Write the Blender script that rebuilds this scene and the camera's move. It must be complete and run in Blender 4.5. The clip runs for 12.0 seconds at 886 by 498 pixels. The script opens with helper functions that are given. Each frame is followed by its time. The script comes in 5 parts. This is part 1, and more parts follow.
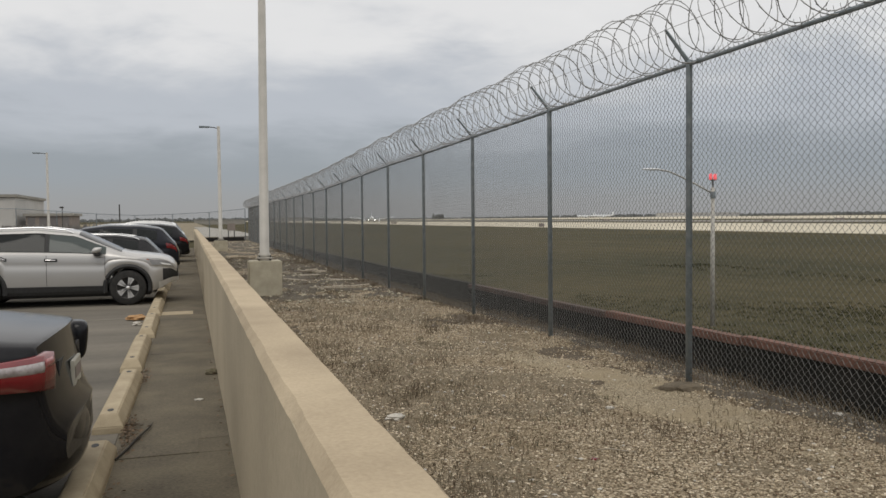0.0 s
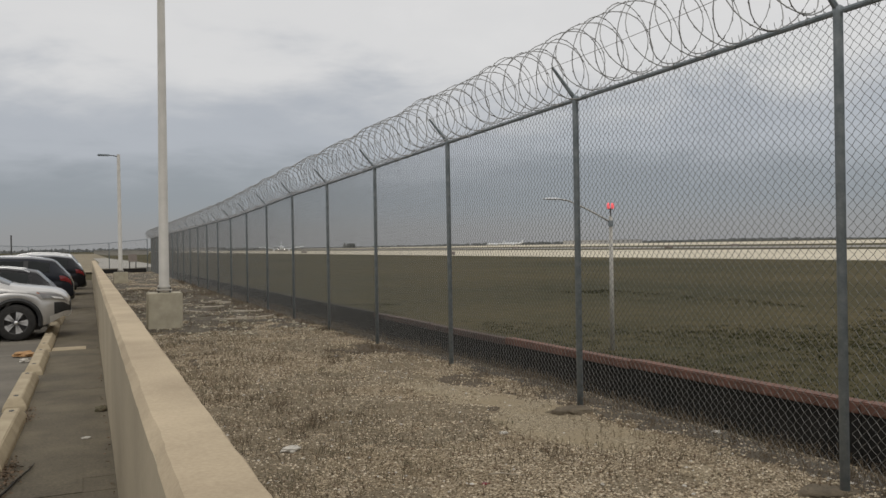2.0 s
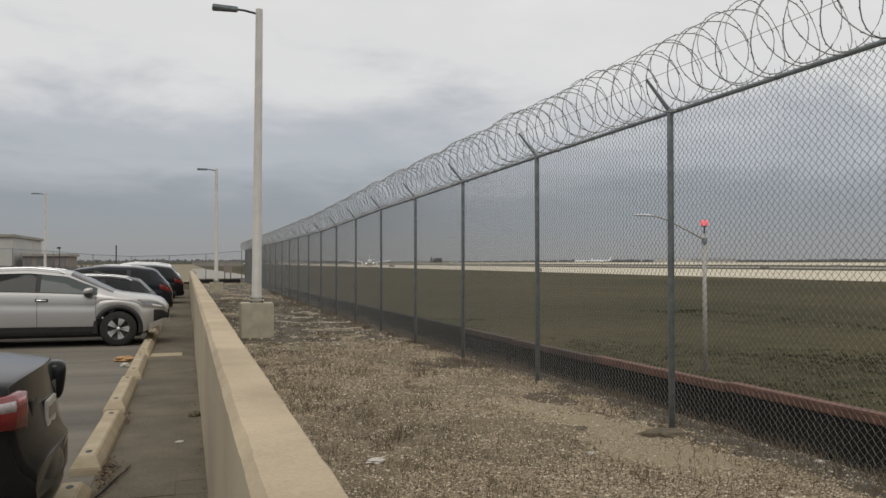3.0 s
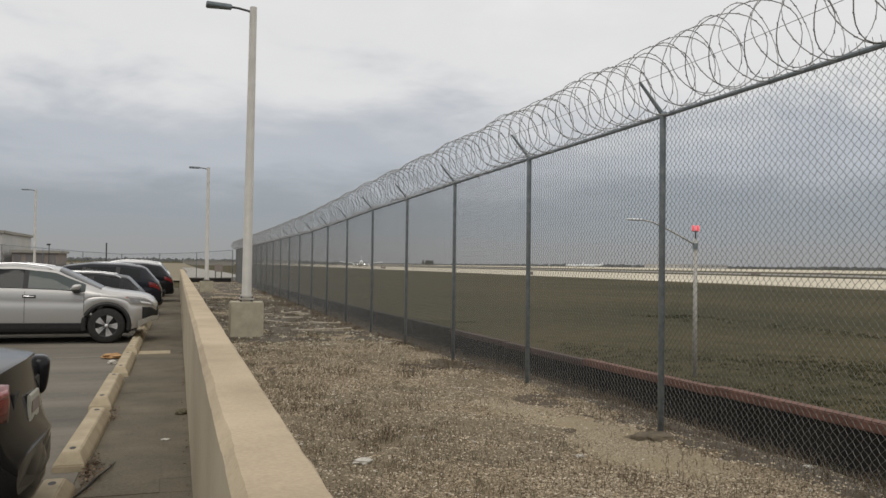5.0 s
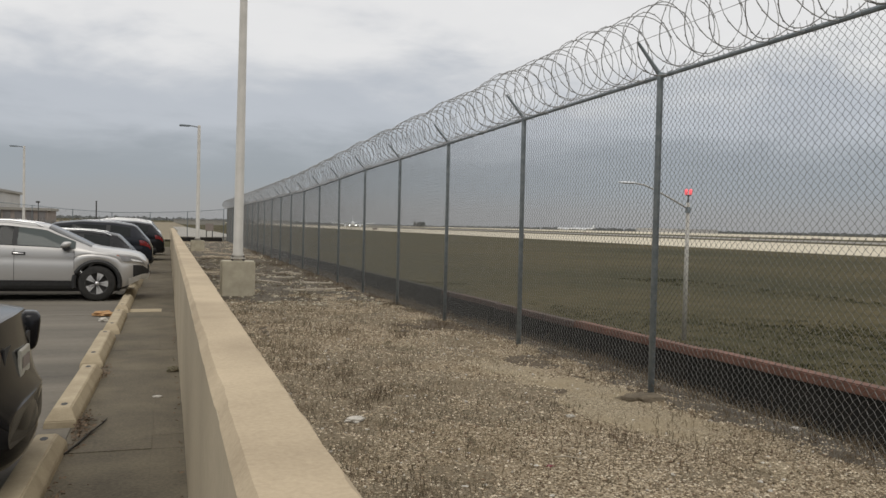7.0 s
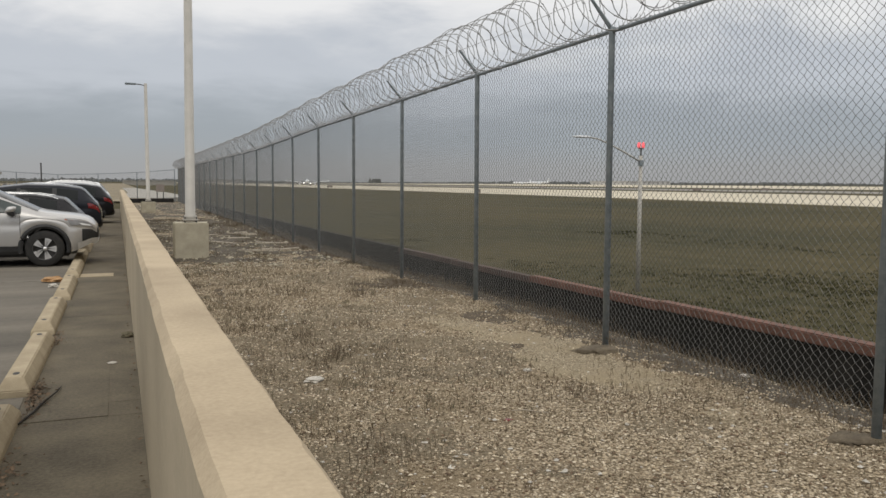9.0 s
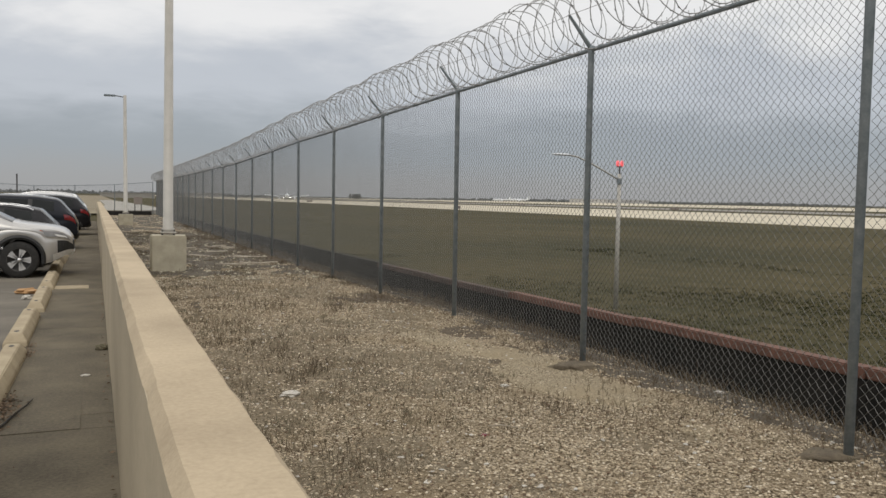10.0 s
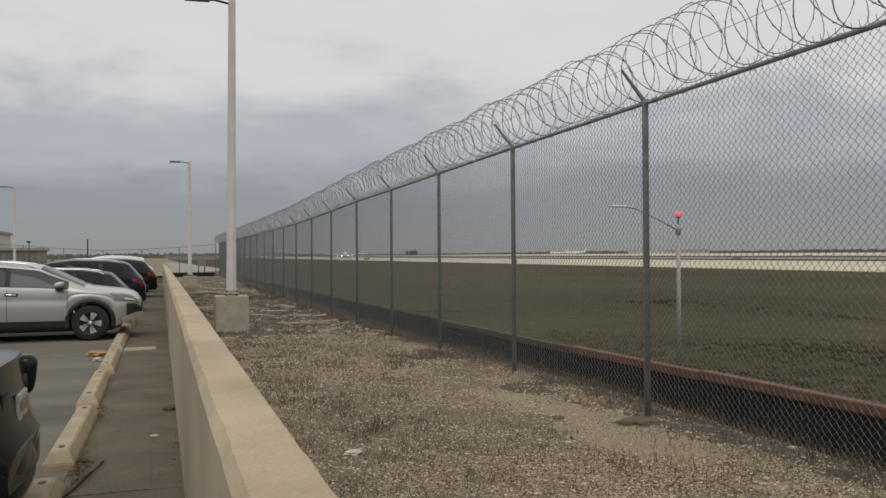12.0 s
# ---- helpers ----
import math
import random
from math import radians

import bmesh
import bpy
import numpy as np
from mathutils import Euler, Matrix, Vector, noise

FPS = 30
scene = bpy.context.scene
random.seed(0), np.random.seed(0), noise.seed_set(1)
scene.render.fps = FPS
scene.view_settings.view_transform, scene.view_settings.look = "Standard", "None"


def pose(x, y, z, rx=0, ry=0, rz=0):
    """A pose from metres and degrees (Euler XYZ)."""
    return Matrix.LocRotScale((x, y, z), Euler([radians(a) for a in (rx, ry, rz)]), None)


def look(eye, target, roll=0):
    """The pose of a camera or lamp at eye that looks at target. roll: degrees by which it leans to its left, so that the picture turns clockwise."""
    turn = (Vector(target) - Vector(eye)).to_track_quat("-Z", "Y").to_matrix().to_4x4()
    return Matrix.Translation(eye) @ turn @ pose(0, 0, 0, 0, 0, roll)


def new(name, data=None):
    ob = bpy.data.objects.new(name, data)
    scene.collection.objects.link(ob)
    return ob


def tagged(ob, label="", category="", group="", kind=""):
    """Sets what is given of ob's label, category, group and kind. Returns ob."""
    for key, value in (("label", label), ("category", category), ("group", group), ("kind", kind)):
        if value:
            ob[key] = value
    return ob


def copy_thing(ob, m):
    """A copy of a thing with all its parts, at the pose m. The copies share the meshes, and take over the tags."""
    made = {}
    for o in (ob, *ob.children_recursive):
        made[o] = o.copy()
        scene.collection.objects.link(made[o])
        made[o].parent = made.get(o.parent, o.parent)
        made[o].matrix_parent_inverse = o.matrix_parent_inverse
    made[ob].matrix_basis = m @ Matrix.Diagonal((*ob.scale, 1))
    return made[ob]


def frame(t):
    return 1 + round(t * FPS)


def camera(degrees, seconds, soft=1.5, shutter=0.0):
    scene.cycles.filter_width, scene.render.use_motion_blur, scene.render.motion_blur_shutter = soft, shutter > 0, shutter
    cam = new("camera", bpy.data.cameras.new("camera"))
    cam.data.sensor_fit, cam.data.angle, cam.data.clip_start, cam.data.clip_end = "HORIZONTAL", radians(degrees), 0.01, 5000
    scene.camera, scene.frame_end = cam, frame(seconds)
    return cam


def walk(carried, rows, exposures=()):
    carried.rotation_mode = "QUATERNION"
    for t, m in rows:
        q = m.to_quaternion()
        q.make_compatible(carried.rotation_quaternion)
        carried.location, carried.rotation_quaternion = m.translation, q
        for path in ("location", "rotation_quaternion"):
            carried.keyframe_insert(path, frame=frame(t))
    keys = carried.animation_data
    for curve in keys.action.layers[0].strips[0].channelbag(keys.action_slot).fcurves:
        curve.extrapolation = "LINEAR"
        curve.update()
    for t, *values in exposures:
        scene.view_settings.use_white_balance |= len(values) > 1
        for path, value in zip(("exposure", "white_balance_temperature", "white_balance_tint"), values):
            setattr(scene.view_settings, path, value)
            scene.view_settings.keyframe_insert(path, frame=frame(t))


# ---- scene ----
cam = camera(57.0, 12.0)
PATH = [
    (0, (0.016, 0.034, 1.698), (0.609, 1.942, 1.622), -0.6),
    (0.5, (0.012, 0.04, 1.654), (0.75, 1.897, 1.561), 0.4),
    (1, (0.074, -0.056, 1.673), (0.939, 1.746, 1.592), -0.8),
    (1.5, (0.13, -0.171, 1.675), (1.028, 1.616, 1.641), -1.0),
    (2, (0.121, -0.129, 1.713), (0.918, 1.705, 1.704), -1.0),
    (2.5, (0.124, -0.065, 1.697), (0.792, 1.82, 1.694), 0.1),
    (3, (0.13, -0.066, 1.698), (0.729, 1.842, 1.729), -0.1),
    (5, (0.152, -0.036, 1.675), (0.77, 1.866, 1.712), 0.7),
    (5.5, (0.158, -0.03, 1.665), (0.795, 1.866, 1.67), 1.1),
    (6, (0.15, -0.035, 1.661), (0.806, 1.854, 1.63), 1.4),
    (6.5, (0.148, -0.015, 1.657), (0.784, 1.88, 1.605), 1.2),
    (8.5, (0.148, 0.037, 1.673), (0.805, 1.925, 1.611), 1.8),
    (9, (0.155, 0.004, 1.681), (0.893, 1.856, 1.519), 0.3),
    (9.5, (0.167, 0.007, 1.672), (0.944, 1.844, 1.521), 1.1),
    (10, (0.159, -0.009, 1.669), (0.944, 1.827, 1.547), 1.0),
    (10.5, (0.169, -0.021, 1.671), (0.943, 1.822, 1.596), 0.8),
    (11, (0.153, -0.025, 1.673), (0.924, 1.82, 1.648), 0.8),
    (11.5, (0.146, -0.023, 1.659), (0.886, 1.835, 1.683), 0.3),
    (12, (0.126, -0.047, 1.684), (0.782, 1.843, 1.696), -0.4),
]
walk(cam, [(t, look(eye, target, roll)) for t, eye, target, roll in PATH],
     [(0.0, 0.03), (0.5, 0.05), (1.0, 0.03), (2.0, -0.13), (2.6, -0.10), (4.0, 0.0), (5.5, 0.02), (6.6, 0.08), (8.3, 0.03), (9.2, 0.18), (10.3, 0.12), (11.0, -0.07), (12.0, -0.15)])

# ---- world, sun, exposure ----
scene.view_settings.exposure = 0.0
SUN_EL, SUN_AZ = 52.0, 200.0
world = bpy.data.worlds.new("overcast_sky")
scene.world = world
world.use_nodes = True


def cloud_sky(w):
    """Overcast sky: a clear-sky texture under a broken layer of grey cloud, darker towards the horizon."""
    nt = w.node_tree
    nt.nodes.clear()
    n, link = nt.nodes.new, nt.links.new
    out, bg = n("ShaderNodeOutputWorld"), n("ShaderNodeBackground")
    sky = n("ShaderNodeTexSky")
    sky.sky_type, sky.sun_disc = "NISHITA", False
    sky.sun_elevation, sky.sun_rotation = radians(SUN_EL), radians(SUN_AZ)
    dim = n("ShaderNodeMix")
    dim.data_type, dim.blend_type = "RGBA", "MULTIPLY"
    dim.inputs[0].default_value = 1.0
    dim.inputs[7].default_value = (0.1, 0.1, 0.1, 1)
    link(sky.outputs[0], dim.inputs[6])
    tc, sep = n("ShaderNodeTexCoord"), n("ShaderNodeSeparateXYZ")
    link(tc.outputs["Generated"], sep.inputs[0])
    # direction projected on a flat cloud deck
    up = n("ShaderNodeMath"); up.operation = "MAXIMUM"; up.inputs[1].default_value = 0.0
    link(sep.outputs[2], up.inputs[0])
    lift = n("ShaderNodeMath"); lift.operation = "ADD"; lift.inputs[1].default_value = 0.16
    link(up.outputs[0], lift.inputs[0])
    px = n("ShaderNodeMath"); px.operation = "DIVIDE"
    py = n("ShaderNodeMath"); py.operation = "DIVIDE"
    link(sep.outputs[0], px.inputs[0]); link(lift.outputs[0], px.inputs[1])
    link(sep.outputs[1], py.inputs[0]); link(lift.outputs[0], py.inputs[1])
    deck = n("ShaderNodeCombineXYZ")
    link(px.outputs[0], deck.inputs[0]); link(py.outputs[0], deck.inputs[1])
    big, fine = n("ShaderNodeTexNoise"), n("ShaderNodeTexNoise")
    for tex, scale, detail, rough in ((big, 1.05, 5.0, 0.55), (fine, 3.3, 6.0, 0.55)):
        tex.inputs["Scale"].default_value, tex.inputs["Detail"].default_value = scale, detail
        tex.inputs["Roughness"].default_value = rough
        tex.inputs["Distortion"].default_value = 0.35
        link(deck.outputs[0], tex.inputs["Vector"])
    # brightness with height above the horizon
    ramp = n("ShaderNodeValToRGB")
    ramp.color_ramp.interpolation = "EASE"
    stops = ((0.0, (0.318, 0.322, 0.330)), (0.07, (0.305, 0.331, 0.362)), (0.18, (0.478, 0.502, 0.542)),
             (0.33, (0.775, 0.768, 0.762)), (0.6, (1.0, 0.98, 0.95)), (1.0, (1.05, 1.02, 0.99)))
    el = ramp.color_ramp.elements
    while len(el) < len(stops):
        el.new(0.5)
    for e, (p, c) in zip(el, stops):
        e.position, e.color = p, (*c, 1)
    # the cloud noise shifts where on that scale a direction falls
    sh = n("ShaderNodeMath"); sh.operation = "MULTIPLY_ADD"
    sh.inputs[1].default_value, sh.inputs[2].default_value = 0.42, -0.20
    link(big.outputs[0], sh.inputs[0])
    sh2 = n("ShaderNodeMath"); sh2.operation = "MULTIPLY_ADD"
    sh2.inputs[1].default_value = 0.16
    link(fine.outputs[0], sh2.inputs[0]); link(sh.outputs[0], sh2.inputs[2])
    fade = n("ShaderNodeMapRange")
    fade.inputs["From Min"].default_value, fade.inputs["From Max"].default_value = 0.02, 0.22
    link(up.outputs[0], fade.inputs["Value"])
    amt = n("ShaderNodeMath"); amt.operation = "MULTIPLY"
    link(sh2.outputs[0], amt.inputs[0]); link(fade.outputs[0], amt.inputs[1])
    pos = n("ShaderNodeMath"); pos.operation = "ADD"
    link(up.outputs[0], pos.inputs[0]); link(amt.outputs[0], pos.inputs[1])
    # slightly heavier cloud towards the west
    west = n("ShaderNodeMapRange")
    west.inputs["From Min"].default_value, west.inputs["From Max"].default_value = 0.25, -0.75
    west.inputs["To Max"].default_value = -0.015
    link(sep.outputs[0], west.inputs["Value"])
    pos2 = n("ShaderNodeMath"); pos2.operation = "ADD"
    link(pos.outputs[0], pos2.inputs[0]); link(west.outputs[0], pos2.inputs[1])
    link(pos2.outputs[0], ramp.inputs[0])
    mix = n("ShaderNodeMix"); mix.data_type = "RGBA"
    mix.inputs[0].default_value = 0.94
    link(dim.outputs[2], mix.inputs[6]); link(ramp.outputs[0], mix.inputs[7])
    link(mix.outputs[2], bg.inputs[0])
    bg.inputs[1].default_value = 1.0
    link(bg.outputs[0], out.inputs[0])


cloud_sky(world)
sun = new("sun", bpy.data.lights.new("sun", "SUN"))
sun.data.energy, sun.data.angle, sun.data.color = 0.7, radians(30), (1.0, 0.95, 0.87)
sun.rotation_euler = (radians(90 - SUN_EL), 0, radians(180 - SUN_AZ))


# ---- materials ----
def mat(name, c1, c2, scale=8.0, rough=0.8, bump=0.2, grain=90.0, metal=0.0, stain=0.35, spec=0.4, coat=0.0, stretch=(1, 1, 1)):
    """Two colours mixed by noise at two sizes, with a fine relief."""
    m = bpy.data.materials.new(name)
    m.use_nodes = True
    nt = m.node_tree
    n, link = nt.nodes.new, nt.links.new
    b = nt.nodes["Principled BSDF"]
    tc = n("ShaderNodeTexCoord")
    a, g = n("ShaderNodeTexNoise"), n("ShaderNodeTexNoise")
    for tex, sc in ((a, scale), (g, grain)):
        tex.inputs["Scale"].default_value, tex.inputs["Detail"].default_value = sc, 6.0
        tex.inputs["Roughness"].default_value = 0.6
        mp = n("ShaderNodeMapping")
        mp.inputs["Scale"].default_value = stretch
        link(tc.outputs["Object"], mp.inputs["Vector"]); link(mp.outputs[0], tex.inputs["Vector"])
    add = n("ShaderNodeMath"); add.operation = "MULTIPLY_ADD"
    add.inputs[1].default_value = stain
    link(g.outputs[0], add.inputs[0]); link(a.outputs[0], add.inputs[2])
    mr = n("ShaderNodeMapRange")
    mr.inputs["From Min"].default_value, mr.inputs["From Max"].default_value = 0.36 + stain * 0.3, 0.64 + stain * 0.7
    link(add.outputs[0], mr.inputs["Value"])
    mix = n("ShaderNodeMix"); mix.data_type = "RGBA"
    mix.inputs[6].default_value, mix.inputs[7].default_value = (*c1, 1), (*c2, 1)
    link(mr.outputs[0], mix.inputs[0]); link(mix.outputs[2], b.inputs["Base Color"])
    rr = n("ShaderNodeMapRange")
    rr.inputs["To Min"].default_value, rr.inputs["To Max"].default_value = max(rough - 0.08, 0.02), min(rough + 0.08, 1)
    link(a.outputs[0], rr.inputs["Value"]); link(rr.outputs[0], b.inputs["Roughness"])
    b.inputs["Metallic"].default_value, b.inputs["Specular IOR Level"].default_value = metal, spec
    b.inputs["Coat Weight"].default_value, b.inputs["Coat Roughness"].default_value = coat, 0.08
    if bump:
        bp = n("ShaderNodeBump")
        bp.inputs["Strength"].default_value, bp.inputs["Distance"].default_value = bump, 0.01
        link(g.outputs[0], bp.inputs["Height"]); link(bp.outputs[0], b.inputs["Normal"])
    return m


def paint(name, c, rough=0.3, metal=0.0, coat=0.7):
    """Car paint with a thin film of dust."""
    dust = tuple(0.975 * v + 0.025 * d for v, d in zip(c, (0.30, 0.28, 0.25)))
    return mat(name, c, dust, 2.5, rough, 0.0, 30.0, metal, 0.3, 0.35, coat)


def stones(name, cols, scale, soil, patch=0.7, bump=0.9):
    """Loose stones: cells of several colours, with dark gaps and patches of soil."""
    m = bpy.data.materials.new(name)
    m.use_nodes = True
    nt = m.node_tree
    n, link = nt.nodes.new, nt.links.new
    b = nt.nodes["Principled BSDF"]
    tc = n("ShaderNodeTexCoord")
    warp = n("ShaderNodeTexNoise"); warp.inputs["Scale"].default_value = scale * 0.7
    vm = n("ShaderNodeMix"); vm.data_type = "VECTOR"; vm.inputs[0].default_value = 0.03
    link(tc.outputs["Object"], warp.inputs["Vector"])
    link(tc.outputs["Object"], vm.inputs[4]); link(warp.outputs["Color"], vm.inputs[5])
    v = n("ShaderNodeTexVoronoi"); v.inputs["Scale"].default_value = scale
    link(vm.outputs[1], v.inputs["Vector"])
    sepc = n("ShaderNodeSeparateColor"); link(v.outputs["Color"], sepc.inputs[0])
    ramp = n("ShaderNodeValToRGB")
    el = ramp.color_ramp.elements
    while len(el) < len(cols):
        el.new(0.5)
    for i, (e, c) in enumerate(zip(el, cols)):
        e.position, e.color = i / (len(cols) - 1), (*c, 1)
    link(sepc.outputs[0], ramp.inputs[0])
    gap = n("ShaderNodeMapRange")
    gap.inputs["From Min"].default_value, gap.inputs["From Max"].default_value = 0.35, 0.75
    link(v.outputs["Distance"], gap.inputs["Value"])
    mg = n("ShaderNodeMix"); mg.data_type = "RGBA"; mg.inputs[7].default_value = (*[q * 0.55 for q in soil], 1)
    link(gap.outputs[0], mg.inputs[0]); link(ramp.outputs[0], mg.inputs[6])
    big = n("ShaderNodeTexNoise"); big.inputs["Scale"].default_value = patch; big.inputs["Detail"].default_value = 9.0
    big.inputs["Roughness"].default_value = 0.68
    link(tc.outputs["Object"], big.inputs["Vector"])
    cut = n("ShaderNodeMapRange")
    cut.inputs["From Min"].default_value, cut.inputs["From Max"].default_value = 0.46, 0.62
    cut.inputs["To Max"].default_value = 0.8
    link(big.outputs[0], cut.inputs["Value"])
    ms = n("ShaderNodeMix"); ms.data_type = "RGBA"; ms.inputs[7].default_value = (*soil, 1)
    link(cut.outputs[0], ms.inputs[0]); link(mg.outputs[2], ms.inputs[6])
    link(ms.outputs[2], b.inputs["Base Color"])
    b.inputs["Roughness"].default_value, b.inputs["Specular IOR Level"].default_value = 0.92, 0.2
    bp = n("ShaderNodeBump"); bp.invert = True
    bp.inputs["Strength"].default_value, bp.inputs["Distance"].default_value = bump, 0.012
    link(v.outputs["Distance"], bp.inputs["Height"]); link(bp.outputs[0], b.inputs["Normal"])
    return m


def each_stone(name, cols):
    """Loose stones, each with a colour of its own."""
    m = bpy.data.materials.new(name)
    m.use_nodes = True
    nt = m.node_tree
    n, link = nt.nodes.new, nt.links.new
    b = nt.nodes["Principled BSDF"]
    geo, ramp, tc, grain = n("ShaderNodeNewGeometry"), n("ShaderNodeValToRGB"), n("ShaderNodeTexCoord"), n("ShaderNodeTexNoise")
    el = ramp.color_ramp.elements
    while len(el) < len(cols):
        el.new(0.5)
    for i, (e, c) in enumerate(zip(el, cols)):
        e.position, e.color = i / (len(cols) - 1), (*c, 1)
    link(geo.outputs["Random Per Island"], ramp.inputs[0])
    grain.inputs["Scale"].default_value, grain.inputs["Detail"].default_value = 130.0, 4.0
    link(tc.outputs["Object"], grain.inputs["Vector"])
    mul = n("ShaderNodeMix"); mul.data_type, mul.blend_type = "RGBA", "OVERLAY"
    mul.inputs[0].default_value = 0.5
    link(ramp.outputs[0], mul.inputs[6]); link(grain.outputs[0], mul.inputs[7])
    link(mul.outputs[2], b.inputs["Base Color"])
    b.inputs["Roughness"].default_value, b.inputs["Specular IOR Level"].default_value = 0.9, 0.25
    return m


def glass(name, tint):
    m = bpy.data.materials.new(name)
    m.use_nodes = True
    b = m.node_tree.nodes["Principled BSDF"]
    b.inputs["Base Color"].default_value = (*tint, 1)
    b.inputs["Roughness"].default_value, b.inputs["Transmission Weight"].default_value = 0.05, 0.3
    b.inputs["IOR"].default_value, b.inputs["Specular IOR Level"].default_value = 1.4, 0.3
    return m


def glow(name, c, strength):
    m = bpy.data.materials.new(name)
    m.use_nodes = True
    b = m.node_tree.nodes["Principled BSDF"]
    b.inputs["Base Color"].default_value = (*c, 1)
    b.inputs["Emission Color"].default_value, b.inputs["Emission Strength"].default_value = (*c, 1), strength
    return m


M_WALL = mat("cast_concrete", (0.335, 0.284, 0.20), (0.465, 0.396, 0.285), 0.6, 0.85, 0.35, 30, stain=0.5, stretch=(1, 1, 0.8))
M_CAP = mat("concrete_cap", (0.325, 0.258, 0.172), (0.505, 0.413, 0.285), 1.6, 0.85, 0.2, 70, stain=0.5)
M_PAVE = mat("pavement_concrete", (0.064, 0.054, 0.037), (0.182, 0.155, 0.109), 1.6, 0.88, 0.5, 40, stain=0.75)
M_ASPH = mat("worn_asphalt", (0.075, 0.068, 0.056), (0.21, 0.188, 0.152), 0.9, 0.9, 0.5, 60, stain=0.5, stretch=(0.22, 1, 1))
M_STOP = mat("painted_kerb_concrete", (0.31, 0.255, 0.17), (0.44, 0.37, 0.255), 5, 0.85, 0.4, 70)
M_LINE = mat("worn_white_line", (0.12, 0.108, 0.088), (0.20, 0.18, 0.147), 3, 0.8, 0.2, 60)
M_GRAVEL = stones("limestone_gravel", [(0.14, 0.11, 0.073), (0.40, 0.328, 0.228), (0.53, 0.446, 0.316), (0.32, 0.257, 0.177), (0.66, 0.575, 0.44)], 58, (0.21, 0.164, 0.104))
M_PEBBLE = each_stone("limestone_pebble", [(0.10, 0.077, 0.050), (0.25, 0.20, 0.135), (0.39, 0.318, 0.22), (0.51, 0.427, 0.303), (0.69, 0.61, 0.48)])
M_GRASS = mat("dry_airfield_grass", (0.024, 0.026, 0.010), (0.098, 0.079, 0.039), 0.035, 0.95, 0.6, 0.9, stain=0.7, spec=0.1)
# dry grass with the distance haze mixed into its tan
M_VERGE = mat("hazed_dry_grass", (0.17, 0.145, 0.10), (0.29, 0.25, 0.18), 0.12, 0.95, 0.4, 2.0, spec=0.1)
M_TUFT = mat("rough_grass", (0.012, 0.017, 0.006), (0.046, 0.047, 0.020), 0.35, 0.95, 0.0, 5, stain=0.6, spec=0.1)
M_RUNWAY = mat("runway_concrete", (0.450, 0.405, 0.312), (0.558, 0.505, 0.392), 0.03, 0.9, 0.1, 0.5)
M_TAXIPALE = mat("pale_road_concrete", (0.25, 0.24, 0.215), (0.33, 0.315, 0.28), 0.2, 0.9, 0.1, 3)
M_TAXI = mat("taxiway_asphalt", (0.20, 0.19, 0.17), (0.28, 0.265, 0.235), 0.03, 0.9, 0.1, 0.5)
M_GALV = mat("weathered_galvanised_steel", (0.15, 0.18, 0.197), (0.27, 0.30, 0.315), 12, 0.6, 0.15, 80, 0.15)
M_WIRE = mat("galvanised_wire", (0.125, 0.128, 0.123), (0.21, 0.208, 0.197), 25, 0.5, 0.0, 80, 0.4)
M_RAZOR = mat("razor_wire_steel", (0.25, 0.252, 0.25), (0.40, 0.40, 0.395), 20, 0.45, 0.0, 80, 0.3)
M_POLE = mat("painted_grey_pole", (0.36, 0.345, 0.31), (0.45, 0.43, 0.39), 3, 0.5, 0.1, 60, 0.1)
M_BLOCK = mat("footing_concrete", (0.33, 0.30, 0.225), (0.46, 0.42, 0.325), 4, 0.9, 0.4, 60)
M_DARKMETAL = mat("dark_metal", (0.05, 0.05, 0.05), (0.10, 0.095, 0.09), 9, 0.5, 0.1, 60, 0.4)
M_BARRIER = mat("black_barrier_board", (0.012, 0.0115, 0.011), (0.032, 0.029, 0.026), 3, 0.85, 0.3, 30, spec=0.15)
M_RUST = mat("faded_red_cap", (0.115, 0.058, 0.041), (0.19, 0.094, 0.067), 3.5, 0.8, 0.3, 40)
M_RUSTDARK = mat("dark_red_cap", (0.05, 0.035, 0.029), (0.11, 0.068, 0.055), 2.5, 0.85, 0.3, 40)
M_DRY = mat("dry_weed", (0.06, 0.044, 0.028), (0.17, 0.13, 0.084), 6, 0.95, 0.0, 50)
M_GREENWEED = mat("grey_green_weed", (0.10, 0.090, 0.058), (0.20, 0.178, 0.12), 6, 0.95, 0.0, 50)
M_BOARD = mat("weathered_board", (0.26, 0.23, 0.18), (0.45, 0.40, 0.32), 5, 0.9, 0.3, 60, stretch=(0.3, 3, 3))
M_PAD = mat("muddy_concrete", (0.07, 0.055, 0.037), (0.17, 0.138, 0.093), 7, 0.9, 0.6, 50, stain=0.6)
M_LITTER = mat("white_plastic_litter", (0.37, 0.345, 0.30), (0.60, 0.57, 0.51), 14, 0.5, 0.1, 50)
# tree colour lifted to grey to carry the haze over the horizon
M_TREES = mat("far_woods", (0.085, 0.09, 0.088), (0.13, 0.135, 0.13), 0.05, 0.95, 0.0, 0.4)
M_SOIL = mat("damp_soil", (0.046, 0.038, 0.028), (0.128, 0.108, 0.079), 1.7, 0.95, 0.8, 38, stain=0.7)
M_MOULD = mat("leaf_mould", (0.042, 0.032, 0.021), (0.145, 0.113, 0.075), 22, 0.95, 0.9, 60, stain=0.6)
# dark soil, blackened further to hold the shade beside the barrier
M_DARKSOIL = mat("shaded_dark_soil", (0.016, 0.014, 0.012), (0.05, 0.044, 0.036), 1.2, 0.9, 0.7, 30, stain=0.6)
